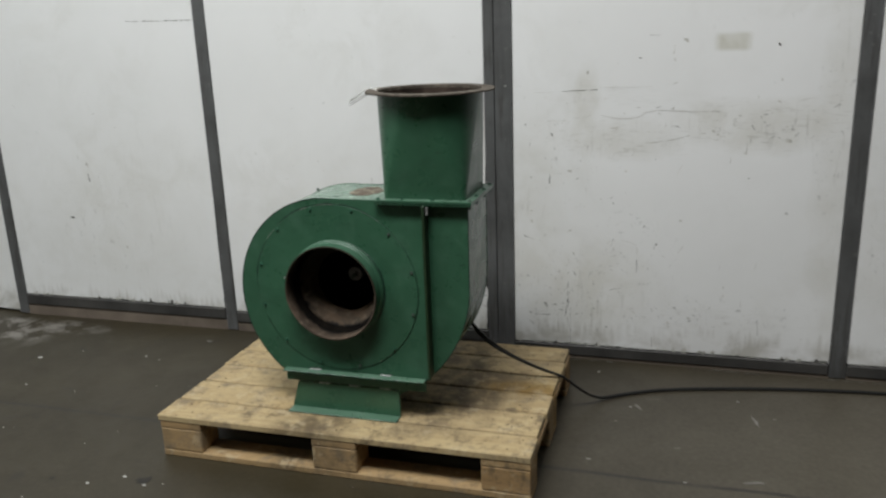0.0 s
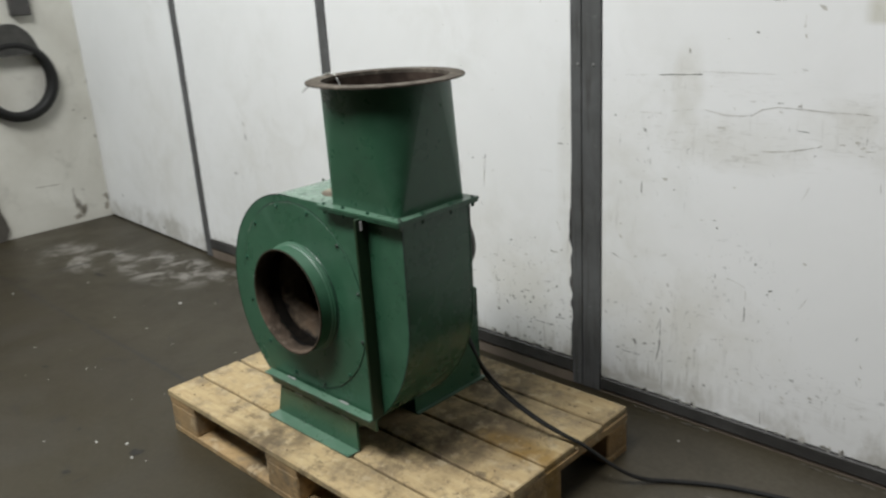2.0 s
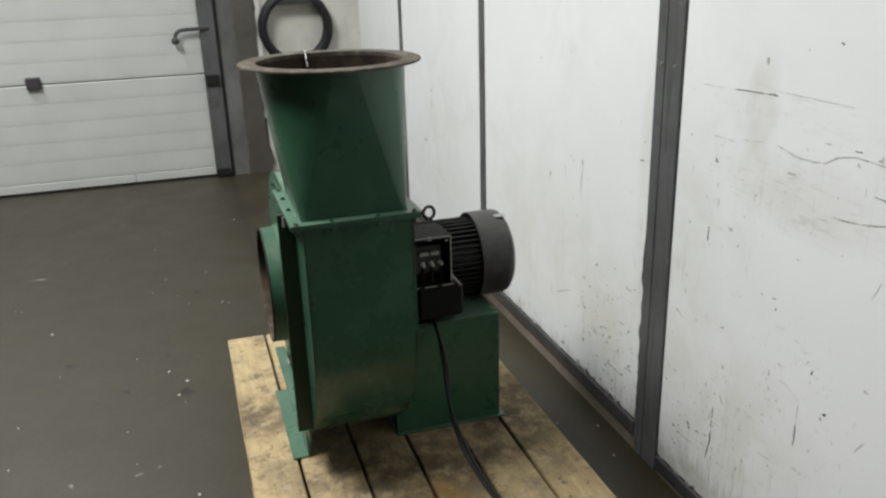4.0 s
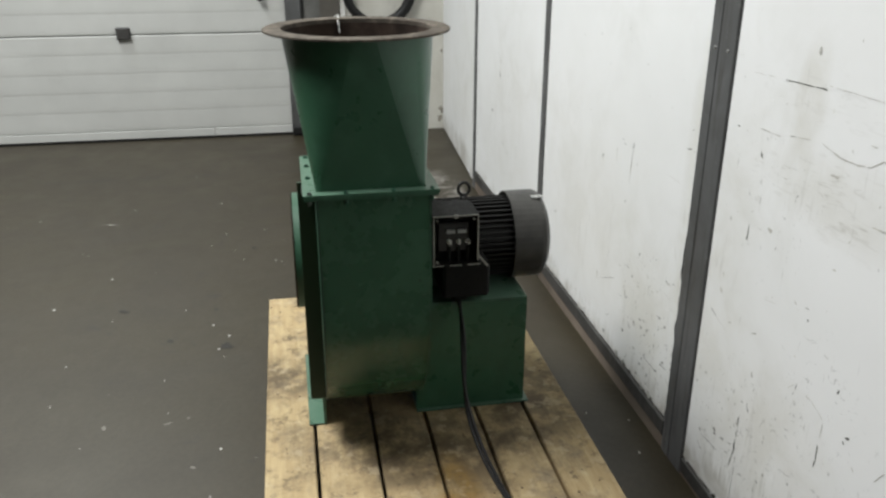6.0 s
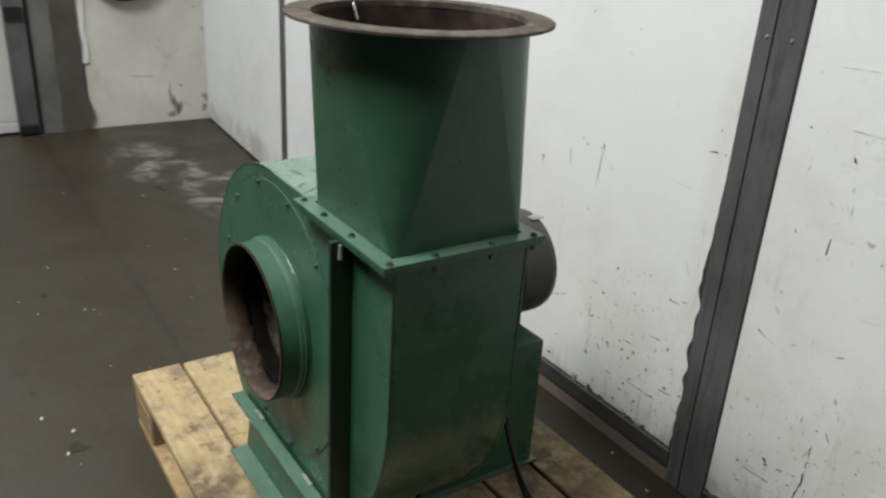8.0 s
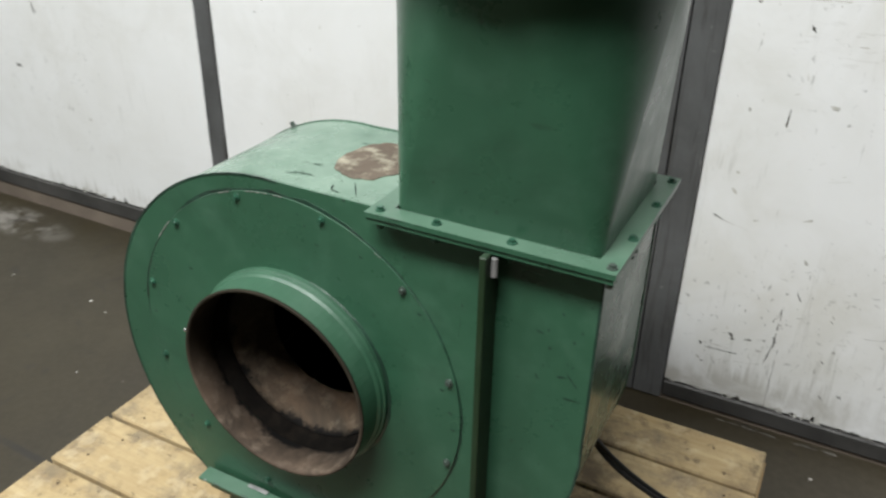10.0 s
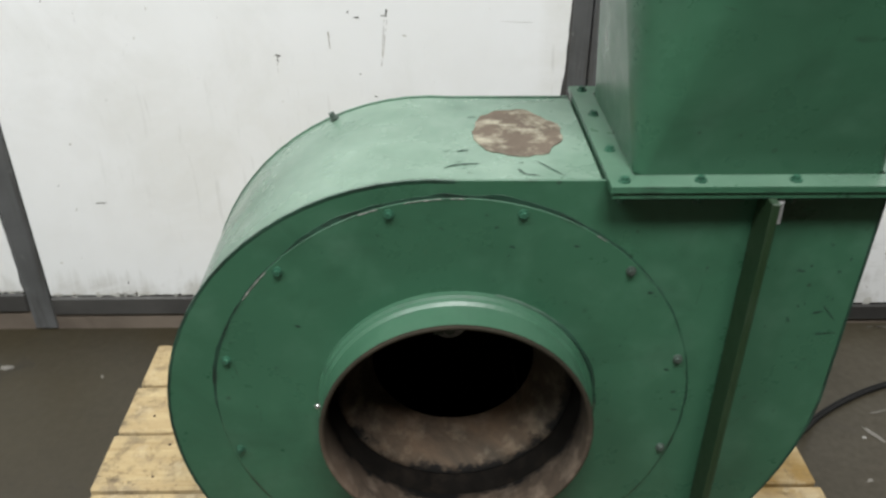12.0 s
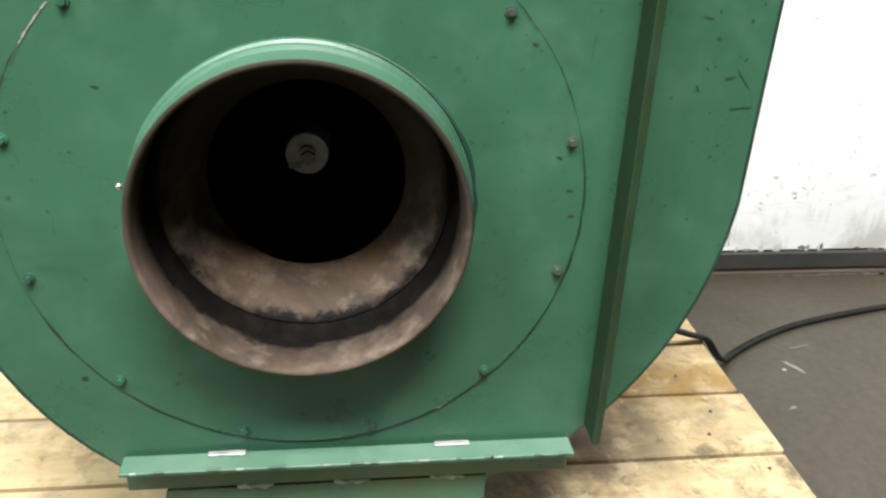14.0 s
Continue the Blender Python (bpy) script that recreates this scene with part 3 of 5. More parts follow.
tagged(part("trim_plaster", ragged_strip(0.044, 0.078, FAR_X + 0.0005, FAR_X + 0.014, 0.36, 2.895, 0.012, 5.0), LIME), "ragged white plaster edge beside the dark column", "plaster edge", kind="structure")
tagged(boxed("trim_edge", (FAR_X - 0.15, FAR_X + 0.03, -0.199, -0.186, 0, 2.9), RUBBER), "thin black edge strip beside the gate rail", "trim", kind="structure")
gate = tagged(boxed("door_1", (FAR_X - 0.090, FAR_X - 0.040, -4.2, -0.20, 0, 2.9), RAIL), "closed white sectional overhead gate with ribbed panels", "gate", kind="structure")
boxed("rail_bracket", (FAR_X + 0.030, FAR_X + 0.055, -0.298, -0.215, 0.60, 0.66), RUBBER, gate, 0.003, "dark rail bracket")
boxed("rail_bracket", (FAR_X + 0.030, FAR_X + 0.055, -0.298, -0.215, 0.01, 0.06), RUBBER, gate, 0.003, "dark rail bracket")
def ribbed(bm, z0, z1, count):
    """Front skin of a gate section: flat ribs that lean out towards a rolled lower edge."""
    prof = [(FAR_X - 0.040, z0), (FAR_X - 0.0035, z0)]
    for k in range(count):
        a, b = z0 + (z1 - z0) * k / count, z0 + (z1 - z0) * (k + 1) / count
        prof += [(FAR_X - 0.0012, a + 0.003), (FAR_X - 0.0002, a + 0.016), (FAR_X, a + 0.038), (FAR_X - 0.0009, b - 0.005)]
    prof += [(FAR_X - 0.0035, z1), (FAR_X - 0.040, z1)]
    rows = [[bm.verts.new((x, y, z)) for x, z in prof] for y in (-4.19, -0.30)]
    n = len(prof)
    for i in range(n):
        bm.faces.new((rows[0][i], rows[0][(i + 1) % n], rows[1][(i + 1) % n], rows[1][i]))
    for row in rows:
        bm.faces.new(row)
    bmesh.ops.recalc_face_normals(bm, faces=bm.faces)
    return bm


for z0, z1, count in ((0.068, 0.661, 5), (0.667, 1.26, 5), (1.266, 1.86, 5), (1.866, 2.46, 5), (2.466, 2.89, 4)):
    part("gate_section", ribbed(bmesh.new(), z0, z1, count), DOOR, gate)
for y0, y1 in ((-4.19, -3.49), (-3.487, -2.15), (-2.147, -0.80), (-0.797, -0.30)):
    boxed("foot_strip", (FAR_X - 0.040, FAR_X + 0.0035, y0, y1, 0.016, 0.0655), DOOR, gate, 0.002, "white foot strip of the gate")
boxed("rubber_seal", (FAR_X - 0.040, FAR_X + 0.005, -4.19, -0.30, 0.0, 0.0155), RUBBER, gate)
boxed("guide_rail", (FAR_X - 0.040, FAR_X + 0.030, -0.298, -0.202, 0.0, 2.9), POST, gate, 0.004)

# ---- pallet ----
pallet = tagged(new("wooden_pallet"), "stained pale wooden pallet standing on the concrete floor", "pallet")
EDGES = (-0.416, -0.294, -0.150, -0.013, 0.122, 0.250, 0.376)
for i, (y0, y1) in enumerate(zip(EDGES, EDGES[1:])):
    g = 0.004
    boxed("deck_board", (-0.606 + 0.003 * (i % 3), 0.6 - 0.004 * (i % 2), y0 + (g if i else 0), y1 - (g if i < 5 else 0), 0.122, 0.144), WOOD, pallet, 0.003)
for x in (-0.5275, 0, 0.5275):
    boxed("cross_board", (x - 0.0725, x + 0.0725, -0.414, 0.374, 0.100, 0.1215), BLOCK, pallet, 0.002)
for x in (-0.5275, 0, 0.5275):
    for y0, y1 in ((-0.414, -0.314), (-0.0925, 0.0525), (0.274, 0.374)):
        boxed("block", (x - 0.0725, x + 0.0725, y0, y1, 0.0222, 0.0995), BLOCK, pallet, 0.004)
for y0, y1 in ((-0.414, -0.314), (-0.0925, 0.0525), (0.274, 0.374)):
    boxed("bottom_board", (-0.6, 0.6, y0, y1, 0.0, 0.022), BLOCK, pallet, 0.003)

nail_bm = bmesh.new()
bmesh.ops.create_cone(nail_bm, cap_ends=True, segments=8, radius1=0.0027, radius2=0.0023, depth=0.0012)
nail = part("nail", nail_bm, rusty("nail_rust", (0.10, 0.07, 0.045), (0.05, 0.035, 0.025)), pallet)
first = True
for i, (y0, y1) in enumerate(zip(EDGES, EDGES[1:])):
    for x in (-0.5275, 0, 0.5275):
        for k in range(2):
            if not first:
                nail = new("nail", nail.data)
                nail.parent = pallet
            first = False
            nail.location = (x + random.uniform(-0.04, 0.04), y0 + (y1 - y0) * (0.25 + 0.5 * k) + random.uniform(-0.012, 0.012), 0.1446)

# ---- fan ----
CX, CZ, Y0, Y1, TOPZ, RX = -0.022, 0.551, -0.263, -0.032, 0.828, 0.397


def scroll(extra=0.0, lip=None):
    """Outline of the spiral casing; a lip stands proud of the top up to x = lip."""
    pts = [(RX + min(extra, 0.003), TOPZ)]
    for k in range(0, 55):
        a = 360 - 270 * k / 54
        s = (a - 90) / 90
        r = 0.277 + 0.03525 * s + 0.00375 * s * s + (extra if a < 345 else min(extra, 0.003))
        pts.append((CX + r * math.cos(radians(a)), CZ + r * math.sin(radians(a))))
    pts[-1] = (CX, TOPZ + extra)
    if lip is not None:
        pts += [(lip, TOPZ + extra), (lip, TOPZ - 0.006)]
    return pts


fan = tagged(new("centrifugal_fan"), "green-painted industrial centrifugal fan with black motor, bolted on the wooden pallet", "fan")
ring_steps = 72
# back plate and scroll band as a shell
bm = bmesh.new()
pts = scroll(-0.0008) + [(0.12, TOPZ - 0.0008)]
outer = [(bm.verts.new((x, Y0 + 0.004, z)), bm.verts.new((x, Y1 - 0.004, z))) for x, z in pts]
for (a, b), (c, d) in zip(outer, outer[1:]):
    bm.faces.new((a, b, d, c))
bmesh.ops.recalc_face_normals(bm, faces=bm.faces)
band = part("scroll_band", bm, GREEN_MORE_LIT, fan, smooth=True)
part("back_plate", extrude_outline(bmesh.new(), scroll(0.0006, 0.12), Y1 - 0.004, Y1), GREEN, fan)


def holed_plate(bm, pts, cx, cz, r, y0, y1, steps=72):
    """A plate with the given outline and a round hole, both faces and both rims."""
    n = len(pts)
    def outline_at(a):
        d = Vector((math.cos(a), math.sin(a)))
        best = None
        for i in range(n):
            p, q = Vector(pts[i]) - Vector((cx, cz)), Vector(pts[(i + 1) % n]) - Vector((cx, cz))
            e = q - p
            den = d.x * e.y - d.y * e.x
            if abs(den) < 1e-9:
                continue
            t = (p.x * e.y - p.y * e.x) / den
            s = (p.x * d.y - p.y * d.x) / den
            if t > 0 and -1e-6 <= s <= 1 + 1e-6:
                best = t if best is None else max(best, t)
        return cx + d.x * best, cz + d.y * best
    angles = sorted({round(2 * math.pi * i / steps, 5) for i in range(steps)} | {round(math.atan2(z - cz, x - cx) % (2 * math.pi), 5) for x, z in pts if abs(x - RX) < 0.01 and z > 0.8})
    rows = []
    for y in (y0, y1):
        rows.append([(bm.verts.new((cx + r * math.cos(a), y, cz + r * math.sin(a))), bm.verts.new((outline_at(a)[0], y, outline_at(a)[1]))) for a in angles])
    m = len(angles)
    for i in range(m):
        j = (i + 1) % m
        for row in rows:
            bm.faces.new((row[i][0], row[i][1], row[j][1], row[j][0]))
        for k in (0, 1):
            bm.faces.new((rows[0][i][k], rows[0][j][k], rows[1][j][k], rows[1][i][k]))
    bmesh.ops.recalc_face_normals(bm, faces=bm.faces)
    return bm


part("front_plate", holed_plate(bmesh.new(), scroll(0.002), CX, CZ, 0.235, Y0, Y0 + 0.004), GREEN, fan)
seam_mat = worn_paint("seam_paint", (0.014, 0.04, 0.026), (0.06, 0.15, 0.10), (0.008, 0.01, 0.009))
bm = bmesh.new()
rim_out, rim_in = scroll(0.0023), scroll(-0.0008)
loops = [[bm.verts.new((x, y, z)) for x, z in pts] for pts, y in ((rim_out, Y0 + 0.003), (rim_out, Y0 - 0.0004), (rim_in, Y0 - 0.0004), (rim_in, Y0 + 0.0002))]
for a, c in zip(loops, loops[1:]):
    for i in range(len(a) - 1):
        bm.faces.new((a[i], a[i + 1], c[i + 1], c[i]))
bmesh.ops.recalc_face_normals(bm, faces=bm.faces)
part("plate_edge", bm, seam_mat, fan, "dark worn edge of the front plate")
TO_FRONT = Matrix.Translation((CX, 0, CZ)) @ AXIS_Y
# round cover plate with its bolts, collar and inlet cone
bm = bmesh.new()
lathe(bm, [(0.150, 0.2605), (0.2615, 0.2605), (0.2615, 0.2652), (0.2610, 0.2655), (0.150, 0.2655)], 96, TO_FRONT, close=True)
bmesh.ops.recalc_face_normals(bm, faces=bm.faces)
cover = part("inlet_plate", bm, GREEN, fan)
bm = bmesh.new()
ring = []
for k in range(240):  # cracked paint, wide here and gone there
    ang = 2 * math.pi * k / 240
    c, d = math.cos(ang), math.sin(ang)
    wide = 0.0018 + 0.004 * max(-0.4, noise.noise((c * 3.1, d * 3.1, 0.6))) + 0.0016 * noise.noise((c * 15, d * 15, 2.0))
    wide = max(0.0003, wide) + 0.0030 * max(0.0, d) ** 6 * (0.5 + noise.noise((c * 9, d * 9, 4.0)))
    ring.append([bm.verts.new((CX + r * c, -y, CZ + r * d)) for r, y in ((0.2617, 0.2632), (0.2617, 0.2640), (0.2617 + wide, 0.2637), (0.2617 + wide, 0.2632))])
for k in range(240):
    p, q = ring[k], ring[(k + 1) % 240]
    for i in range(4):
        bm.faces.new((p[i], p[(i + 1) % 4], q[(i + 1) % 4], q[i]))
bmesh.ops.recalc_face_normals(bm, faces=bm.faces)
part("seam", bm, seam_mat, cover, "dark cracked paint seam round the plate")
for k in range(12):
    a = radians(14.7 + 30 * k)
    bm = bmesh.new()
    hexbolt(bm, Matrix.Translation((CX + 0.253 * math.cos(a), -0.2655, CZ + 0.253 * math.sin(a))) @ AXIS_Y @ Matrix.Rotation(k * 1.3, 4, "Z"), 0.0036, 0.0034)
    part("bolt", bm, GREEN_DARK_STEEL if k in (0, 1, 9, 11) else GREEN_BOLT, cover)
TO_COLLAR = Matrix.Translation((0.003, 0, 0.001)) @ TO_FRONT @ Matrix.Diagonal((0.98, 0.98, 1, 1))
bm = bmesh.new()
lathe(bm, [(0.1565, 0.266), (0.1565, 0.2725), (0.154, 0.2745), (0.153, 0.279), (0.150, 0.2825), (0.149, 0.300), (0.1487, 0.3135), (0.145, 0.3135), (0.145, 0.225), (0.1565, 0.225)], 96, TO_COLLAR, close=True)
bmesh.ops.recalc_face_normals(bm, faces=bm.faces)
collar = part("inlet_collar", bm, GREEN_LESS_LIT, fan, "green inlet collar with bare rusty rim", smooth=False)
bm = bmesh.new()
loops = []
for k in range(72):  # crack in the paint where the collar meets the plate
    ang = radians(-75 + 150 * k / 71)
    c, d = math.cos(ang), math.sin(ang)
    wide = max(0.0004, 0.0030 * math.sin(math.pi * k / 71) + 0.0022 * noise.noise((c * 7, d * 7, 1.4)))
    loops.append([bm.verts.new(TO_COLLAR @ Vector((q * c, -q * d, h))) for q, h in ((0.1560, 0.2656), (0.1575, 0.2680), (0.1575 + wide, 0.2662), (0.1575 + wide, 0.2656))])
for p, q in zip(loops, loops[1:]):
    for i in range(3):
        bm.faces.new((p[i], p[i + 1], q[i + 1], q[i]))
bmesh.ops.recalc_face_normals(bm, faces=bm.faces)
part("seam", bm, seam_mat, collar, "dark cracked paint round the foot of the collar")
bm = bmesh.new()
lathe(bm, [(0.1493, 0.3137), (0.1497, 0.3165), (0.148, 0.3178), (0.145, 0.3172), (0.1437, 0.314), (0.1437, 0.2685), (0.1447, 0.2685), (0.1447, 0.3137)], 96, TO_COLLAR, close=True)
bmesh.ops.recalc_face_normals(bm, faces=bm.faces)
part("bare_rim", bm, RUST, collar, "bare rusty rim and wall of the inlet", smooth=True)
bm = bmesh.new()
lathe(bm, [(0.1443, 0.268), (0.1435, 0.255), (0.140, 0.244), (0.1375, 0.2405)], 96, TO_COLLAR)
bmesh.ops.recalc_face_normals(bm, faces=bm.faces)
part("soot_groove", bm, BLACK_STEEL, collar, "black sooty groove inside the inlet", smooth=True)
bm = bmesh.new()
lathe(bm, [(0.1385, 0.2385), (0.138, 0.2415), (0.1355, 0.2425), (0.127, 0.235), (0.115, 0.219), (0.107, 0.203), (0.1025, 0.192), (0.1010, 0.184), (0.0995, 0.182), (0.1005, 0.180)], 96, TO_COLLAR)
bmesh.ops.recalc_face_normals(bm, faces=bm.faces)
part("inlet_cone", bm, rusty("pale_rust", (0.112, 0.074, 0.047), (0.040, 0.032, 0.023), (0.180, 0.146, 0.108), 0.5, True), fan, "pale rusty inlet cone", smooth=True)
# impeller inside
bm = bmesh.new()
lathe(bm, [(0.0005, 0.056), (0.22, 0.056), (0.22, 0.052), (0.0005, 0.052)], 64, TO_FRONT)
impeller = part("impeller", bm, BLACK_STEEL, fan, "black impeller")
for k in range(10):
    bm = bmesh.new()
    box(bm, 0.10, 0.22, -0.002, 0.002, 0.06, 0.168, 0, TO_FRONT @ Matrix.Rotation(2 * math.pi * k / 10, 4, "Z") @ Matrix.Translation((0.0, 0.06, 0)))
    part("blade", bm, BLADE_BLACK, impeller)
bm = bmesh.new()
lathe(bm, [(0.0005, 0.118), (0.009, 0.118), (0.009, 0.112), (0.0225, 0.112), (0.0235, 0.110), (0.0235, 0.056)], 40, TO_FRONT)
hub = part("hub", bm, HUB, impeller, "grey hub disc")
bm = bmesh.new()
bmesh.ops.create_cone(bm, cap_ends=True, segments=6, radius1=0.0085, radius2=0.0078, depth=0.006, matrix=TO_FRONT @ Matrix.Translation((0.001, -0.002, 0.1205)))
box(bm, -0.020, -0.007, -0.016, -0.010, 0.1122, 0.1135, 0, TO_FRONT)
part("hub_bolt", bm, GREEN_DARK_STEEL, hub, "dark centre bolt and keyway of the hub")

# stiffening bar on the front plate
bm = bmesh.new()
box(bm, 0.271, 0.279, -0.299, -0.2635, 0.294, 0.822, 0.001)
part("stiffener", bm, worn_paint("old_green", (0.010, 0.028, 0.009), (0.018, 0.042, 0.016), (0.022, 0.036, 0.020), 0.5, 0.1), fan, "dark olive-green stiffening bar")
bm = bmesh.new()
bmesh.ops.create_cone(bm, cap_ends=True, segments=12, radius1=0.0042, radius2=0.0036, depth=0.022, matrix=Matrix.Translation((0.2835, -0.286, 0.807)))
part("stiffener_bolt", bm, HUB, fan, "bright bolt on the stiffening bar")

# outlet flange: two bolted frames
FX0, FX1, FY0, FY1 = 0.122, 0.415, -0.289, -0.018
SX0, SX1, SY0, SY1 = 0.148, 0.391, -0.263, -0.042


def frame_plate(bm, z0, z1, grow=0.0):
    """A flat rectangular frame in one piece."""
    outer = ((FX0 - grow, FY0 - grow), (FX1 + grow, FY0 - grow), (FX1 + grow, FY1 + grow), (FX0 - grow, FY1 + grow))
    inner = ((SX0, SY0), (SX1, SY0), (SX1, SY1), (SX0, SY1))
    loops = [[bm.verts.new((x, y, z)) for x, y in ring] for z in (z0, z1) for ring in (outer, inner)]
    lo_o, lo_i, hi_o, hi_i = loops
    for i in range(4):
        j = (i + 1) % 4
        for a, c in ((lo_o, lo_i), (hi_o, hi_i), (lo_o, hi_o), (lo_i, hi_i)):
            bm.faces.new((a[i], a[j], c[j], c[i]))
    bmesh.ops.recalc_face_normals(bm, faces=bm.faces)
    return bm


lower_flange = part("housing_flange", frame_plate(bmesh.new(), 0.8225, 0.8285, -0.002), GREEN, fan)
flange = part("outlet_flange", frame_plate(bmesh.new(), 0.8292, 0.8355), GREEN, fan)
spots = [(x, y) for y in (-0.276, -0.033) for x in (0.136, 0.208, 0.298, 0.407)] + [(x, y) for x in (0.136, 0.408) for y in (-0.205, -0.11)]
for k, (x, y) in enumerate(spots):
    bm = bmesh.new()
    hexbolt(bm, Matrix.Translation((x, y, 0.8355)) @ Matrix.Rotation(k * 0.7, 4, "Z"), 0.0040, 0.0032)
    hexbolt(bm, Matrix.Translation((x, y, 0.8225)) @ Matrix.Rotation(math.pi, 4, "X"), 0.0045, 0.008)
    part("flange_bolt", bm, GREEN_DARK_STEEL if k == 3 else GREEN_BOLT, flange)

# square-to-round outlet duct
RC, RZ, RR = Vector((0.268, -0.160, 0)), 1.130, 0.152


def duct(bm, shrink=0.0, rows=8):
    """Sheet folded from a square with small corner bends to a circle: flat on the sides, conical at the corners."""
    mx, my, hx, hy = (SX0 + SX1) / 2, (SY0 + SY1) / 2, (SX1 - SX0) / 2 - shrink, (SY1 - SY0) / 2 - shrink
    bend, flat = 0.012, 8.0
    def base_point(deg):
        q = math.floor((deg + 45) / 90) % 4
        local = (deg + 45) % 90 - 45
        side, half = (hx, hy) if q % 2 == 0 else (hy, hx)
        if abs(local) <= flat:
            p = (side, local / flat * (half - bend))
        else:
            f = (abs(local) - flat) / (45 - flat) * 45
            p = (side - bend + bend * math.cos(radians(f)), math.copysign(half - bend + bend * math.sin(radians(f)), local))
        c, s = ((1, 0), (0, 1), (-1, 0), (0, -1))[q]
        return Vector((mx + p[0] * c - p[1] * s, my + p[0] * s + p[1] * c, 0.8357))
    degs = [i * 4 for i in range(90)]
    grid = []
    for r in range(rows + 1):
        f = r / rows
        grid.append([bm.verts.new(base_point(d).lerp(Vector((RC.x + (RR - shrink) * math.cos(radians(d)), RC.y + (RR - shrink) * math.sin(radians(d)), RZ)), f)) for d in degs])
    for a, b in zip(grid, grid[1:]):
        for i in range(90):
            f = bm.faces.new((a[i], a[(i + 1) % 90], b[(i + 1) % 90], b[i]))
            f.smooth = True
    for a, b in zip(grid, grid[1:]):
        for i in range(90):
            if abs((i * 4 + 45) % 90 - 45) == 8:  # bend lines between flat triangles and rounded corners
                bm.edges.get((a[i], b[i])).smooth = False
    bmesh.ops.recalc_face_normals(bm, faces=bm.faces)
    return bm


part("outlet_duct", duct(bmesh.new()), GREEN, fan)
part("duct_lining", duct(bmesh.new(), 0.0025), rusty("lining_rust", (0.060, 0.042, 0.032), (0.022, 0.016, 0.013), (0.10, 0.075, 0.058), 0.4), fan, "dark sooty inside of the duct")
bm = bmesh.new()
lathe(bm, [(RR - 0.003, 1.126), (RR - 0.003, 1.1345), (RR, 1.136), (0.184, 1.1355), (0.186, 1.134), (0.1855, 1.1305), (RR + 0.001, 1.1305), (RR + 0.001, 1.126)], 80, Matrix.Translation(RC), close=True)
bmesh.ops.recalc_face_normals(bm, faces=bm.faces)
rim = part("rim", bm, RIM, fan, "bare rusty steel rim flange", smooth=False)
tube("tie_wire", [(0.134, -0.186, 1.108), (0.127, -0.188, 1.122), (0.118, -0.186, 1.1385), (0.098, -0.186, 1.1395), (0.080, -0.190, 1.138), (0.062, -0.2, 1.122), (0.040, -0.205, 1.108)], 0.0022, STEEL, rim, "thin pale tie wire", 2)

bm = bmesh.new()
box(bm, -0.034, 0.034, -0.0006, 0.0006, -0.0065, 0.0065, 0, Matrix.Translation((0.081, -0.238, 1.117)) @ Matrix.Rotation(radians(-28), 4, "Y") @ Matrix.Rotation(radians(-42), 4, "X"))
part("tag", bm, plain("tag_paper", (0.30, 0.30, 0.29), 0.6, 0, 0.1, 40), rim, "pale paper tag tied to the rim")
bm = bmesh.new()
bmesh.ops.create_uvsphere(bm, u_segments=10, v_segments=6, radius=0.0032, matrix=Matrix.Translation((CX - 0.1425, -0.312, CZ + 0.042)))
part("weld_spot", bm, STEEL, collar, "bright weld spot on the rim", smooth=True)

# rust patch where a sticker came off
bm = bmesh.new()
rim_pts = []
for k in range(40):
    a = 2 * math.pi * k / 40
    r = 1 + 0.16 * noise.noise((math.cos(a) * 2.2, math.sin(a) * 2.2, 3.0)) + 0.12 * noise.noise((math.cos(a) * 7, math.sin(a) * 7, 1.0))
    rim_pts.append((0.047 + 0.048 * r * math.cos(a), (-0.140) + 0.064 * r * math.sin(a)))
a = [bm.verts.new((x, y, TOPZ - 0.0008)) for x, y in rim_pts]
b = [bm.verts.new((x, y, TOPZ + 0.0002)) for x, y in rim_pts]
bm.faces.new(b)
for i in range(40):
    bm.faces.new((a[i], a[(i + 1) % 40], b[(i + 1) % 40], b[i]))
bmesh.ops.recalc_face_normals(bm, faces=bm.faces)
part("rust_patch", bm, rusty("patch_rust", (0.145, 0.115, 0.088), (0.095, 0.075, 0.058), (0.40, 0.38, 0.29), 0.85), fan, "round rusty spot with pale remains of a sticker")

# front support: upper angle and foot channel
bm = bmesh.new()
box(bm, -0.210, 0.254, -0.295, -0.2675, 0.2765, 0.2815, 0.001)
box(bm, -0.210, 0.254, -0.2725, -0.2678, 0.2400, 0.2763, 0.001)
bracket = part("support_angle", bm, GREEN, fan)
for x in (-0.11, -0.01, 0.09):
    bm = bmesh.new()
    hexbolt(bm, Matrix.Translation((x, -0.284, 0.2765)) @ Matrix.Rotation(math.pi, 4, "X"), 0.006, 0.004)
    part("bolt", bm, GREEN_DARK_STEEL, bracket)
for x in (-0.107, 0.126):
    boxed("weld_tab", (x - 0.019, x + 0.019, -0.275, -0.268, 0.2815, 0.2842), HUB, bracket, 0.001)
# open joint under the angle, closed by three short welds
for x0, x1 in ((-0.118, -0.098), (-0.064, 0.002), (0.038, 0.104)):
    boxed("open_joint", (x0, x1, -0.2712, -0.2682, 0.2360, 0.2398), BLACK_STEEL, bracket, 0.001, "black open joint under the angle")
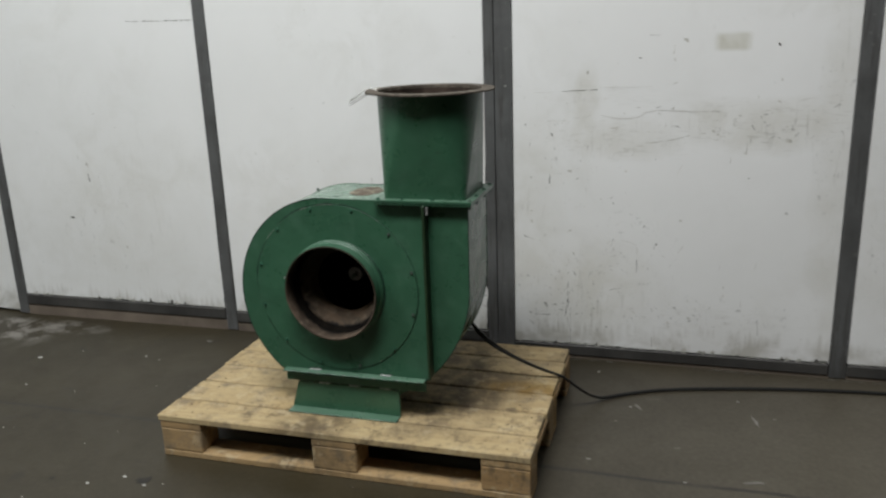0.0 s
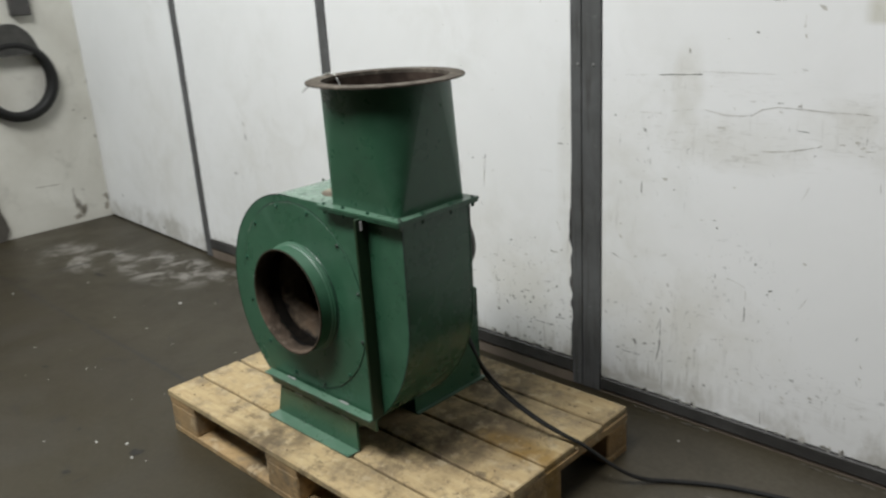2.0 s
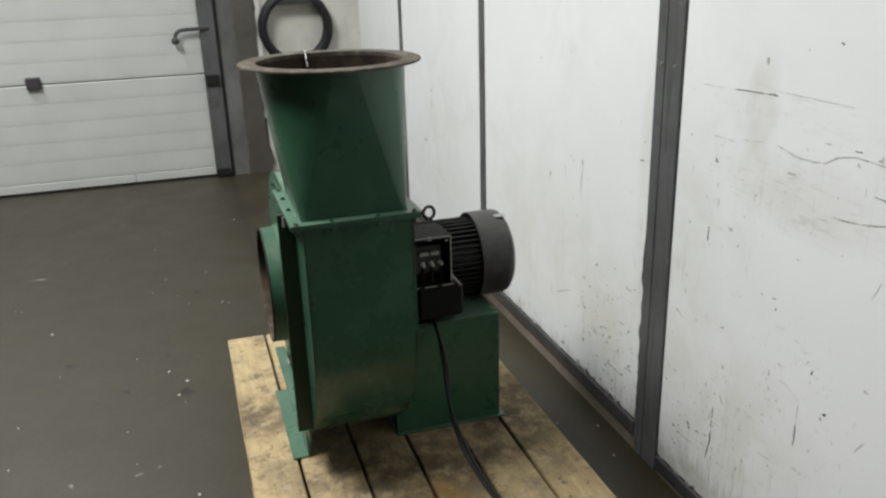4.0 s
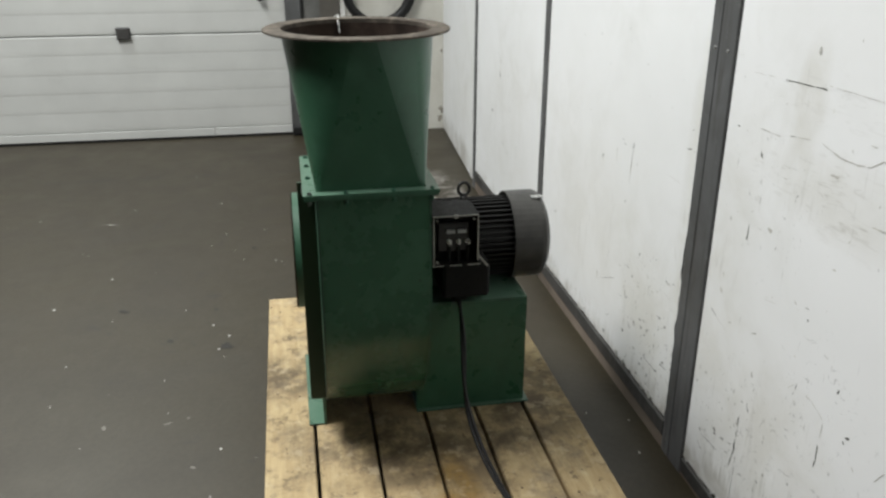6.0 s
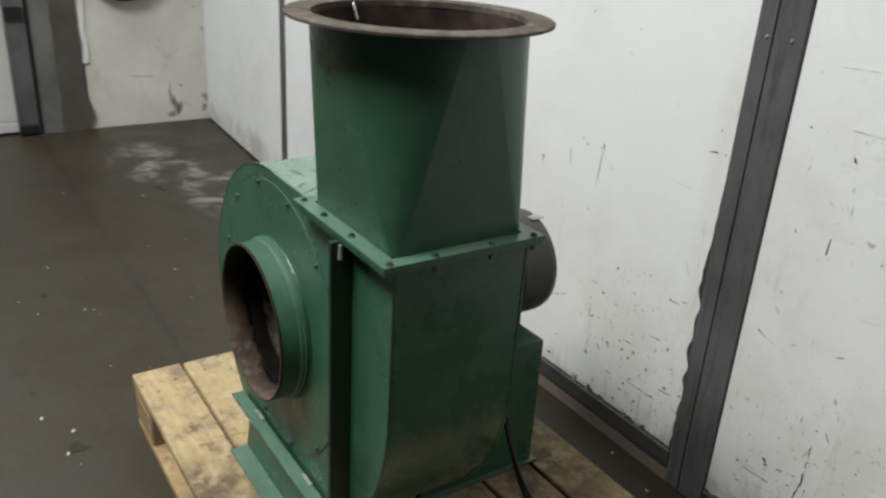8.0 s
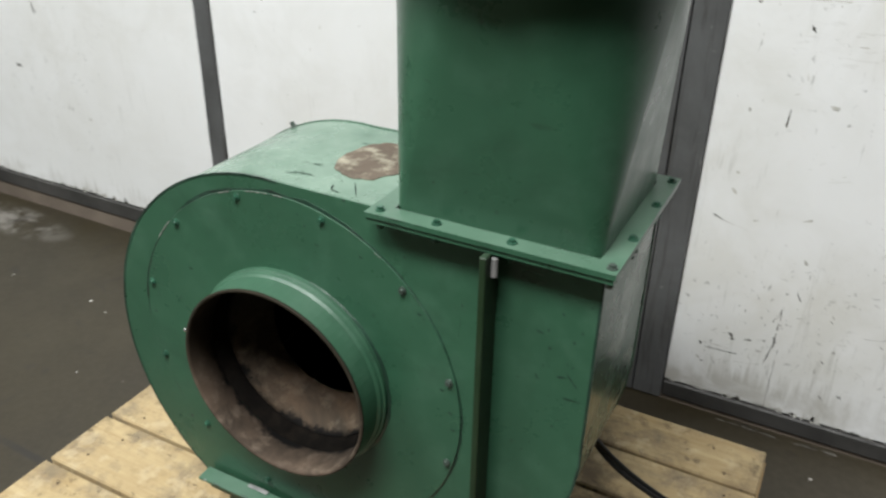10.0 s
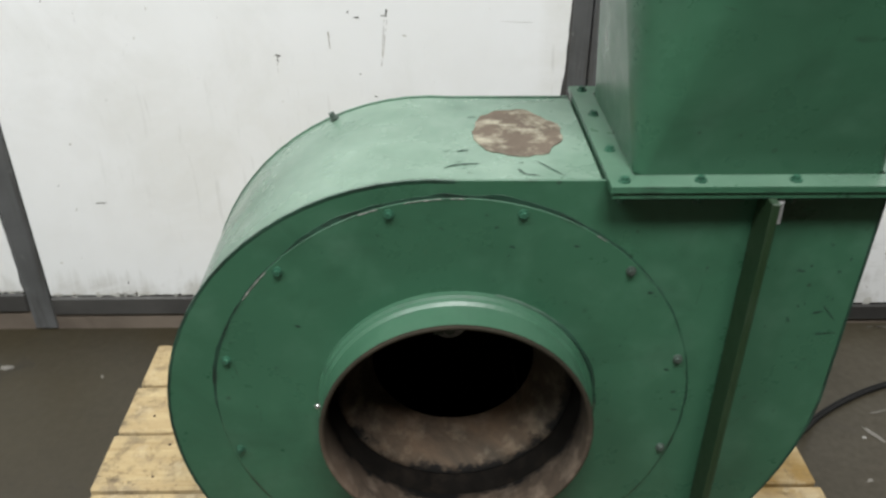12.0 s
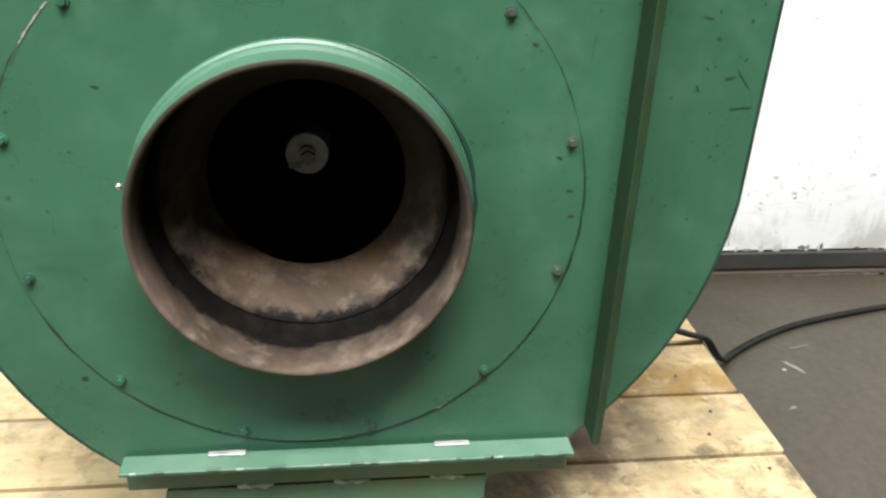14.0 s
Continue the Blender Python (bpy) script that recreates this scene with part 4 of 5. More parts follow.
for k, x in enumerate((-0.081, 0.020, 0.123)):
    bm = bmesh.new()
    for j in range(7):
        bmesh.ops.create_uvsphere(bm, u_segments=8, v_segments=5, radius=0.0034, matrix=Matrix.Translation((x - 0.015 + 0.005 * j, -0.2715, 0.2385 + 0.0012 * math.sin(2.3 * j + k))) @ Matrix.Diagonal((1.25, 0.7, 0.85 + 0.3 * math.sin(1.7 * j + k), 1)))
    part("weld_bead", bm, WELD, bracket, "bare grey weld bead", smooth=True)
bm = bmesh.new()
v = [bm.verts.new(c) for c in ((-0.172, -0.2700, 0.2358), (0.166, -0.2700, 0.2358), (0.166, -0.2700, 0.1492), (-0.197, -0.2700, 0.1492))]
w = [bm.verts.new((u.co.x, -0.2635, u.co.z)) for u in v]
bm.faces.new(v)
bm.faces.new(list(reversed(w)))
for i in range(4):
    bm.faces.new((v[i], w[i], w[(i + 1) % 4], v[(i + 1) % 4]))
box(bm, -0.197, 0.166, -0.308, -0.2635, 0.1445, 0.149, 0.001)
bmesh.ops.recalc_face_normals(bm, faces=bm.faces)
part("foot_channel", bm, GREEN, fan)

# knocked paint along the front edge of the angle
for k, x in enumerate((-0.196, -0.171, -0.118, -0.092, -0.058, -0.049, -0.004, 0.026, 0.043, 0.094, 0.131, 0.163, 0.171, 0.215, 0.243)):
    wide = 0.003 + 0.0035 * ((k * 7) % 5) / 4
    boxed("paint_chip", (x - wide, x + wide, -0.2955, -0.2935 + 0.0012 * (k % 3), 0.2792, 0.28185), seam_mat if k % 3 else WELD, bracket, 0.0005)

# motor pedestal
MX0, MX1, MY0, MY1, MZ = -0.207, 0.143, -0.031, 0.256, 0.449
pedestal = boxed("motor_pedestal", (MX0, MX1, MY0, MY1, MZ - 0.005, MZ), GREEN, fan, 0.001)
for d in ((MX1 - 0.004, MX1, MY0, MY1, 0.149, MZ - 0.0052), (MX0, MX0 + 0.004, MY0, MY1, 0.149, MZ - 0.0052), (MX0 + 0.0042, MX1 - 0.0042, MY1 - 0.004, MY1, 0.149, MZ - 0.0052)):
    boxed("side_sheet", d, GREEN, pedestal)
boxed("foot_plate", (MX0 - 0.006, MX1 + 0.012, MY0, MY1 + 0.012, 0.1445, 0.1488), GREEN, pedestal, 0.001)

# motor
MZ0 = CZ + 0.006
TO_BACK = Matrix.Translation((CX, 0, MZ0)) @ Matrix.Rotation(-math.pi / 2, 4, "X")   # heights run towards +y
bm = bmesh.new()
lathe(bm, [(0.0005, -0.031), (0.098, -0.031), (0.102, -0.022), (0.102, 0.012), (0.090, 0.018), (0.090, 0.236), (0.098, 0.240), (0.098, 0.252), (0.0005, 0.252)], 64, TO_BACK)
bmesh.ops.recalc_face_normals(bm, faces=bm.faces)
motor = part("motor", bm, MOTOR, fan, "black finned electric motor", smooth=False)
fin_mesh = None
for k in range(44):
    ang = 360 * k / 44
    m = TO_BACK @ Matrix.Rotation(radians(ang), 4, "Z")
    if fin_mesh is None:
        bm = bmesh.new()
        box(bm, 0.088, 0.1045, -0.0019, 0.0019, 0.0175, 0.238)
        ob = part("fin", bm, MOTOR, motor)
        fin_mesh = ob.data
    else:
        ob = new("fin", fin_mesh)
        ob.parent = motor
    ob.matrix_basis = m
bm = bmesh.new()
lathe(bm, [(0.1115, 0.236), (0.115, 0.236), (0.1155, 0.24), (0.1155, 0.308), (0.112, 0.320), (0.098, 0.331), (0.088, 0.335), (0.0005, 0.335)], 48, TO_BACK)
bmesh.ops.recalc_face_normals(bm, faces=bm.faces)
part("fan_cover", bm, COVER, motor, "scuffed grey fan cover of the motor", smooth=False)
boxed("cover_label", (CX + 0.022, CX + 0.045, 0.295, 0.325, CZ + 0.1165, CZ + 0.1185), STEEL, motor, 0, "small pale label")
bm = bmesh.new()
steps, tr = 24, 0.0045
rings = []
for i in range(steps):
    a = 2 * math.pi * i / steps
    c = Vector((CX + 0.0, 0.124 + 0.015 * math.cos(a), CZ + 0.138 + 0.017 * math.sin(a)))
    n = Vector((0, math.cos(a), math.sin(a)))
    rings.append([bm.verts.new(c + n * tr * math.cos(t) + Vector((tr * math.sin(t), 0, 0))) for t in [2 * math.pi * j / 8 for j in range(8)]])
for i in range(steps):
    for j in range(8):
        bm.faces.new((rings[i][j], rings[i][(j + 1) % 8], rings[(i + 1) % steps][(j + 1) % 8], rings[(i + 1) % steps][j]))
bmesh.ops.create_cone(bm, cap_ends=True, segments=16, radius1=0.012, radius2=0.009, depth=0.012, matrix=Matrix.Translation((CX, 0.124, CZ + 0.114)))
bmesh.ops.recalc_face_normals(bm, faces=bm.faces)
part("eye_bolt", bm, MOTOR, motor, "lifting eye bolt", smooth=True)
# open terminal box
TX0, TX1, TY0, TY1, TZ0, TZ1 = 0.062, 0.182, 0.008, 0.118, 0.563, 0.692
BOX_BLACK = plain("box_black", (0.006, 0.0058, 0.0052), 0.65, 0, 0.4, spec=0.2)
bm = bmesh.new()
box(bm, TX0, TX0 + 0.075, TY0 + 0.004, TY1 - 0.004, TZ0 + 0.004, TZ1 - 0.004)
for d in ((TX0 + 0.02, TX1, TY0, TY0 + 0.004, TZ0, TZ1), (TX0 + 0.02, TX1, TY1 - 0.004, TY1, TZ0, TZ1),
          (TX0 + 0.02, TX1, TY0 + 0.004, TY1 - 0.004, TZ0, TZ0 + 0.004), (TX0 + 0.02, TX1, TY0 + 0.004, TY1 - 0.004, TZ1 - 0.004, TZ1)):
    box(bm, *d)
terminal = part("terminal_box", bm, BOX_BLACK, motor, "open black terminal box without its lid")
part("cable_entry", box(bmesh.new(), 0.055, 0.172, 0.034, 0.150, 0.472, TZ0 - 0.0005, 0.006), BOX_BLACK, motor, "black cable entry under the terminal box")
part("gland", box(bmesh.new(), 0.10, 0.150, 0.060, 0.104, 0.452, 0.4715, 0.008), BOX_BLACK, motor)
RUBBED = plain("rubbed_edge", (0.30, 0.29, 0.26), 0.5, 0.3)
bm = bmesh.new()
for d in ((TX1, TX1 + 0.0015, TY0, TY0 + 0.0028, TZ0, TZ1), (TX1, TX1 + 0.0015, TY1 - 0.0034, TY1, TZ0 + 0.012, TZ1), (TX1, TX1 + 0.0015, TY0 + 0.0028, TY1 - 0.0034, TZ1 - 0.003, TZ1)):
    box(bm, *d)
for y0, y1 in ((0.012, 0.034), (0.048, 0.078), (0.092, 0.122)):  # worn stretches of the lower lip
    box(bm, TX1, TX1 + 0.0012, y0, y1, TZ0 + 0.001, TZ0 + 0.0035)
m = Matrix.Translation((TX1 + 0.0006, TY1 + 0.010, TZ0 + 0.012)) @ Matrix.Rotation(radians(38), 4, "X")
box(bm, -0.0006, 0.0012, -0.0024, 0.0024, -0.021, 0.021, 0, m)
bmesh.ops.create_cone(bm, cap_ends=True, segments=14, radius1=0.006, radius2=0.005, depth=0.003, matrix=Matrix.Translation((TX1 + 0.001, (TY0 + TY1) / 2, TZ1 - 0.003)) @ Matrix.Rotation(math.pi / 2, 4, "Y"))
part("rubbed_edge", bm, RUBBED, terminal, "rubbed bare edge of the terminal box")
for y, z in ((TY0 + 0.010, TZ1 - 0.012), (TY1 - 0.012, TZ1 - 0.012), (TY0 + 0.010, TZ0 + 0.012)):
    bm = bmesh.new()
    bmesh.ops.create_cone(bm, cap_ends=True, segments=10, radius1=0.0032, radius2=0.003, depth=0.004, matrix=Matrix.Translation((TX1 - 0.001, y, z)) @ Matrix.Rotation(math.pi / 2, 4, "Y"))
    part("lid_screw_boss", bm, RUBBED, terminal)
FACE = TX0 + 0.0752
block = boxed("terminal_block", (FACE, FACE + 0.020, TY0 + 0.016, TY1 - 0.018, 0.592, 0.664), plain("brown_terminal", (0.02, 0.018, 0.016), 0.5), terminal, 0.003)
for k in range(3):
    bm = bmesh.new()
    hexbolt(bm, Matrix.Translation((FACE + 0.020, 0.051 + 0.0225 * k, 0.617)) @ Matrix.Rotation(math.pi / 2, 4, "Y"), 0.0040, 0.014)
    part("terminal_stud", bm, STEEL, terminal, "bright terminal stud")
    boxed("lead", (FACE + 0.0205, FACE + 0.027, 0.047 + 0.0225 * k, 0.055 + 0.0225 * k, 0.568, 0.606), BOX_BLACK, terminal, 0.002)
for k in range(2):
    boxed("terminal_link", (FACE + 0.0202, FACE + 0.032, 0.042 + 0.027 * k, 0.064 + 0.027 * k, 0.641, 0.650), HUB, terminal, 0.001)

# ---- cable ----
cable = tagged(new("power_cable"), "black rubber power cable trailing from the fan across pallet and floor", "cable")
CABLE = [Vector(p) for p in ((0.120, 0.080, 0.462), (0.155, 0.078, 0.452), (0.210, 0.072, 0.440), (0.262, 0.066, 0.412), (0.298, 0.060, 0.368), (0.332, 0.054, 0.318), (0.380, 0.055, 0.276), (0.450, 0.066, 0.232), (0.520, 0.088, 0.192),
         (0.575, 0.112, 0.163), (0.606, 0.130, 0.148), (0.636, 0.164, 0.106), (0.682, 0.210, 0.048), (0.722, 0.262, 0.012), (0.752, 0.292, 0.007), (0.81, 0.330, 0.007), (0.88, 0.368, 0.007), (0.97, 0.404, 0.007),
         (1.19, 0.458, 0.007), (1.44, 0.500, 0.007), (1.69, 0.524, 0.007), (2.3, 0.55, 0.007), (3.2, 0.5, 0.007), (4.5, 0.45, 0.007))]
for side in (-1, 1):
    line = []
    for k, p in enumerate(CABLE):
        way = (CABLE[min(k + 1, len(CABLE) - 1)] - CABLE[max(k - 1, 0)]).normalized()
        across = way.cross(Vector((0, 0, 1))).normalized()
        lift = across.cross(way)
        twist = 0.9 * min(k, 7)
        wide = 0.0048 if 4 < k < 9 else 0.0032
        line.append(p + side * wide * (math.cos(twist) * across + math.sin(twist) * lift))
    tube("strand", line, 0.0042, RUBBER, cable, "", 3)

# ---- wall fittings ----
coil = tagged(new("hose_coil"), "black rubber hose coiled on a grey wall hanger", "hose")
HY, HZ = 0.284, 0.922
for k, (r, off) in enumerate(((0.207, 0.030), (0.201, 0.068), (0.21, 0.048))):
    bm = bmesh.new()
    m = Matrix.Translation((FAR_X + off, HY + 0.004 * k, HZ - 0.004 * k)) @ Matrix.Rotation(math.pi / 2, 4, "Y") @ Matrix.Rotation(0.04 * (k - 1), 4, "X")
    prof = [(r + 0.0235 * math.cos(2 * math.pi * j / 12), 0.0235 * math.sin(2 * math.pi * j / 12)) for j in range(12)]
    lathe(bm, prof, 56, m, close=True)
    bmesh.ops.recalc_face_normals(bm, faces=bm.faces)
    part("hose_loop", bm, RUBBER, coil, smooth=True)
bm = bmesh.new()
pts = [(HY + 0.012 + 0.15 * math.cos(radians(a)), HZ + 0.10 + 0.215 * math.sin(radians(a))) for a in range(10, 171, 10)]
n = len(pts)
a = [bm.verts.new((FAR_X + 0.001, y, z)) for y, z in pts]
b = [bm.verts.new((FAR_X + 0.085, y, z)) for y, z in pts]
bm.faces.new(a)
bm.faces.new(b)
for i in range(n):
    bm.faces.new((a[i], a[(i + 1) % n], b[(i + 1) % n], b[i]))
bmesh.ops.recalc_face_normals(bm, faces=bm.faces)
part("hanger", bm, COVER, coil, "grey half-round hose hanger")
tagged(tube("wall_pipe", [(FAR_X + 0.05, 0.23, 1.245), (FAR_X + 0.05, 0.18, 1.285), (FAR_X + 0.045, 0.10, 1.36), (FAR_X + 0.045, -0.02, 1.48), (FAR_X + 0.045, -0.05, 1.9), (FAR_X + 0.045, -0.05, 2.6)], 0.014, plaster("pipe_paint", (0.36, 0.37, 0.31), (0.22, 0.22, 0.18))), "grey-green pipe running up the wall to the hose hanger", "pipe")
tagged(boxed("switch_box", (FAR_X, FAR_X + 0.06, 0.345, 0.45, 1.275, 1.42), RAIL, None, 0.006), "small dark box on the cream wall", "box")
bm = bmesh.new()
box(bm, FAR_X + 0.000, FAR_X + 0.030, -1.322, -1.240, 0.640, 0.712, 0.006)
part("latch", bm, RAIL, gate, "dark gate latch")
boxed("lift_handle", (FAR_X + 0.000, FAR_X + 0.030, -2.38, -2.188, 0.163, 0.180), RAIL, gate, 0.004, "dark lift handle")
tube("lever", [(FAR_X + 0.020, -0.24, 0.942), (FAR_X + 0.045, -0.29, 0.942), (FAR_X + 0.045, -0.39, 0.942), (FAR_X + 0.045, -0.438, 0.936), (FAR_X + 0.045, -0.446, 0.89)], 0.012, RAIL, gate, "dark locking lever")
bm = bmesh.new()
bmesh.ops.create_uvsphere(bm, u_segments=16, v_segments=10, radius=0.024, matrix=Matrix.Translation((FAR_X + 0.045, -0.446, 0.878)))
part("lever_knob", bm, RAIL, gate, "dark round knob", smooth=True)


# ---- marks and litter ----
def blot(bm, x, z, w, h, turn, y, seed, uneven=0.35):
    """One ragged flat mark on the wall, standing 0.4 mm proud."""
    n = 13
    ring = []
    for k in range(n):
        a = 2 * math.pi * k / n
        r = 1 + uneven * noise.noise((math.cos(a) * 2.6 + seed * 3.1, math.sin(a) * 2.6, seed * 1.3))
        px, pz = w / 2 * r * math.cos(a), h / 2 * r * math.sin(a)
        c, s = math.cos(turn), math.sin(turn)
        ring.append(bm.verts.new((x + px * c - pz * s, y, z + px * s + pz * c)))
    bm.faces.new(ring)


rng = random.Random(7)
bm, pale = bmesh.new(), bmesh.new()
my = WALL_Y - 0.0006
# knocks and scratches in millimetres on the wall: from x, z to x, z, width
DARK_1 = ((838, 1245, 869, 1244, 2.7), (955, 1229, 966, 1222, 8.9), (922, 1206, 920, 1178, 3.6), (924, 1172, 926, 1154, 5.4), (803, 1168, 807, 1167, 5.4), (622, 1123, 622, 1114, 7.4), (532, 1053, 659, 1058, 3.7), (796, 993, 809, 993, 3.7), (867, 993, 882, 994, 3.6), (876, 973, 880, 968, 4.5), (913, 986, 925, 988, 5.4), (926, 996, 926, 985, 3.6), (922, 926, 949, 925, 2.7), (1062, 910, 1071, 909, 5.4), (1077, 896, 1083, 898, 6.3), (1148, 964, 1154, 962, 5.3), (1191, 932, 1203, 913, 3.6), (1236, 900, 1273, 902, 3.6), (1192, 897, 1191, 867, 4.5))
DARK_2 = ((1221, 961, 1222, 955, 4.4), (1228, 968, 1242, 968, 3.5), (1251, 984, 1255, 969, 3.5), (1305, 925, 1312, 926, 4.4), (1309, 876, 1320, 876, 12.4), (1261, 1206, 1266, 1200, 7.0), (555, 757, 562, 756, 11.5), (485, 752, 482, 709, 4.8), (488, 898, 492, 892, 6.7), (390, 931, 394, 931, 4.8), (764, 759, 768, 759, 4.7), (384, 499, 403, 491, 5.0), (839, 555, 837, 550, 3.8), (724, 501, 724, 489, 3.8), (814, 420, 816, 381, 4.8), (576, 360, 585, 345, 5.9), (880, 483, 887, 486, 4.7), (1326, 618, 1329, 614, 6.4), (541, 275, 557, 316, 3.0))
DARK_3 = ((555, 315, 556, 214, 4.0), (553, 246, 556, 231, 6.1), (554, 224, 544, 173, 4.1), (566, 216, 566, 64, 2.0), (465, 226, 469, 222, 8.2), (406, 185, 409, 181, 6.2), (1111, 399, 1116, 409, 2.8), (1255, 207, 1261, 145, 2.9), (879, 110, 881, 69, 3.0), (-127, 757, -128, 744, 4.9), (-202, 754, -201, 751, 3.4), (-154, 582, -150, 580, 3.4), (181, 826, 199, 828, 7.1), (217, 827, 228, 828, 2.8), (198, 876, 201, 874, 2.8), (-279, 284, -190, 324, 2.7), (-105, 402, -87, 400, 4.2), (185, 471, 204, 474, 4.5), (115, 347, 141, 349, 4.7))
DARK_4 = ((28, 296, 52, 296, 4.1), (-55, 240, -43, 227, 5.1), (-235, 123, -225, 122, 7.4), (-409, 117, -403, 114, 6.8), (-211, 191, -206, 190, 4.5), (54, 192, 152, 192, 3.3), (163, 224, 198, 228, 4.8), (59, 94, 79, 99, 5.1), (412, 176, 487, 178, 2.9), (469, 214, 474, 215, 5.0), (502, 222, 507, 223, 5.7), (524, 201, 535, 202, 3.5), (414, 136, 420, 136, 4.5), (-347, 667, -340, 666, 5.3), (-345, 664, -345, 654, 3.3), (-191, 742, -181, 742, 3.9), (-137, 745, -125, 745, 5.1), (-183, 629, -181, 628, 2.6), (-772, 338, -751, 339, 3.8))
DARK_5 = ((-844, 381, -841, 380, 2.3), (709, 657, 718, 658, 3.9), (721, 638, 723, 636, 4.0), (810, 394, 814, 374, 4.2), (874, 472, 877, 469, 3.5), (650, 317, 653, 314, 2.8), (718, 296, 761, 305, 1.4), (751, 286, 754, 284, 2.8), (655, 216, 658, 213, 3.6), (818, 194, 823, 191, 2.9), (1012, 187, 1017, 189, 4.5), (669, 129, 673, 126, 3.7), (703, 142, 710, 140, 4.4), (-1617, 706, -1612, 674, 11.3), (-1745, 501, -1730, 497, 11.6), (-3055, 206, -3044, 204, 9.2), (-2883, 69, -2869, 64, 10.9), (-2588, 86, -2570, 62, 13.8), (-1318, 1360, -987, 1356, 4.1))
DARK_6 = ((-1620, 757, -1622, 744, 5.6),)
GREY_1 = ((474, 1051, 503, 1051, 2.8), (425, 1048, 464, 1050, 1.9), (661, 1066, 851, 1065, 1.8), (924, 1078, 936, 1078, 5.4), (689, 1037, 686, 1022, 4.6), (830, 994, 838, 992, 3.6), (673, 964, 727, 953, 3.7), (727, 953, 771, 953, 3.7), (771, 953, 806, 959, 3.7), (806, 959, 830, 975, 3.7), (830, 975, 872, 983, 3.6), (872, 983, 930, 981, 3.6), (930, 981, 1002, 977, 3.6), (1002, 977, 1064, 979, 3.6), (1064, 979, 1092, 976, 3.6), (836, 865, 895, 870, 4.6), (895, 870, 936, 879, 4.6), (936, 879, 984, 893, 4.5), (710, 917, 732, 920, 7.4))
GREY_2 = ((901, 937, 902, 920, 3.6), (1025, 900, 1039, 901, 5.4), (1086, 890, 1106, 891, 3.6), (1072, 877, 1090, 877, 3.6), (1132, 952, 1134, 926, 3.6), (1139, 952, 1140, 936, 2.7), (1205, 902, 1241, 905, 3.6), (1215, 869, 1251, 871, 3.6), (1182, 867, 1179, 831, 4.5), (1174, 831, 1182, 829, 5.4), (1227, 980, 1245, 981, 2.7), (1273, 1012, 1280, 1011, 5.3), (1317, 915, 1335, 914, 4.4), (1276, 1096, 1280, 1082, 7.0), (1127, 814, 1129, 794, 4.5), (948, 750, 963, 784, 2.7), (485, 771, 499, 778, 3.8), (499, 829, 501, 801, 3.8), (572, 872, 586, 872, 4.7))
GREY_3 = ((474, 945, 542, 945, 2.8), (410, 731, 412, 727, 5.9), (571, 954, 636, 963, 1.9), (462, 502, 470, 505, 4.9), (554, 523, 568, 529, 4.9), (412, 600, 416, 597, 5.9), (412, 562, 416, 554, 7.9), (580, 619, 605, 631, 2.9), (963, 579, 970, 578, 5.6), (725, 466, 725, 450, 3.9), (722, 418, 736, 422, 3.9), (758, 494, 771, 492, 3.8), (776, 492, 813, 478, 2.3), (814, 468, 815, 439, 3.8), (575, 438, 579, 432, 5.9), (971, 467, 981, 482, 3.8), (406, 145, 411, 141, 6.2), (413, 188, 467, 187, 3.1), (651, 329, 655, 325, 4.9))
GREY_4 = ((446, 150, 542, 168, 2.1), (1129, 333, 1130, 326, 3.8), (1127, 297, 1131, 294, 5.7), (1239, 425, 1235, 406, 2.8), (1194, 255, 1193, 283, 2.9), (1006, 200, 1014, 197, 7.8), (933, 177, 939, 174, 5.9), (-126, 736, -136, 663, 3.3), (97, 734, 157, 732, 1.8), (-64, 572, -55, 571, 3.3), (-323, 294, -317, 267, 5.6), (-157, 379, -144, 383, 5.2), (172, 568, 189, 532, 3.7), (-16, 372, -5, 374, 4.9), (62, 270, 70, 271, 4.9), (-103, 198, -94, 199, 5.2), (136, 461, 171, 461, 7.6), (72, 399, 84, 396, 6.4), (-10, 184, -1, 181, 6.8))
GREY_5 = ((384, 495, 451, 478, 2.1), (-512, 148, -499, 145, 6.0), (-146, 105, -131, 105, 5.4), (-345, 654, -348, 632, 2.7), (-241, 713, -240, 681, 3.9), (-132, 738, -139, 645, 3.2), (-96, 707, -89, 706, 3.8), (-883, 186, -879, 185, 4.0), (675, 653, 678, 652, 3.9), (579, 613, 616, 622, 1.6), (702, 551, 705, 549, 2.7), (702, 479, 716, 494, 2.0), (908, 440, 912, 437, 3.5), (964, 453, 972, 467, 2.8), (669, 241, 672, 239, 2.8), (743, 230, 749, 231, 2.9), (806, 210, 813, 208, 4.4), (786, 188, 793, 189, 2.9), (915, 207, 919, 205, 3.0))
GREY_6 = ((934, 164, 940, 160, 4.5), (986, 107, 990, 104, 3.1), (817, 114, 821, 113, 3.0), (-1617, 756, -1613, 741, 8.4), (-1465, 371, -1459, 366, 8.4), (-1555, 975, -1532, 975, 5.5), (-3066, 64, -3057, 58, 7.5))


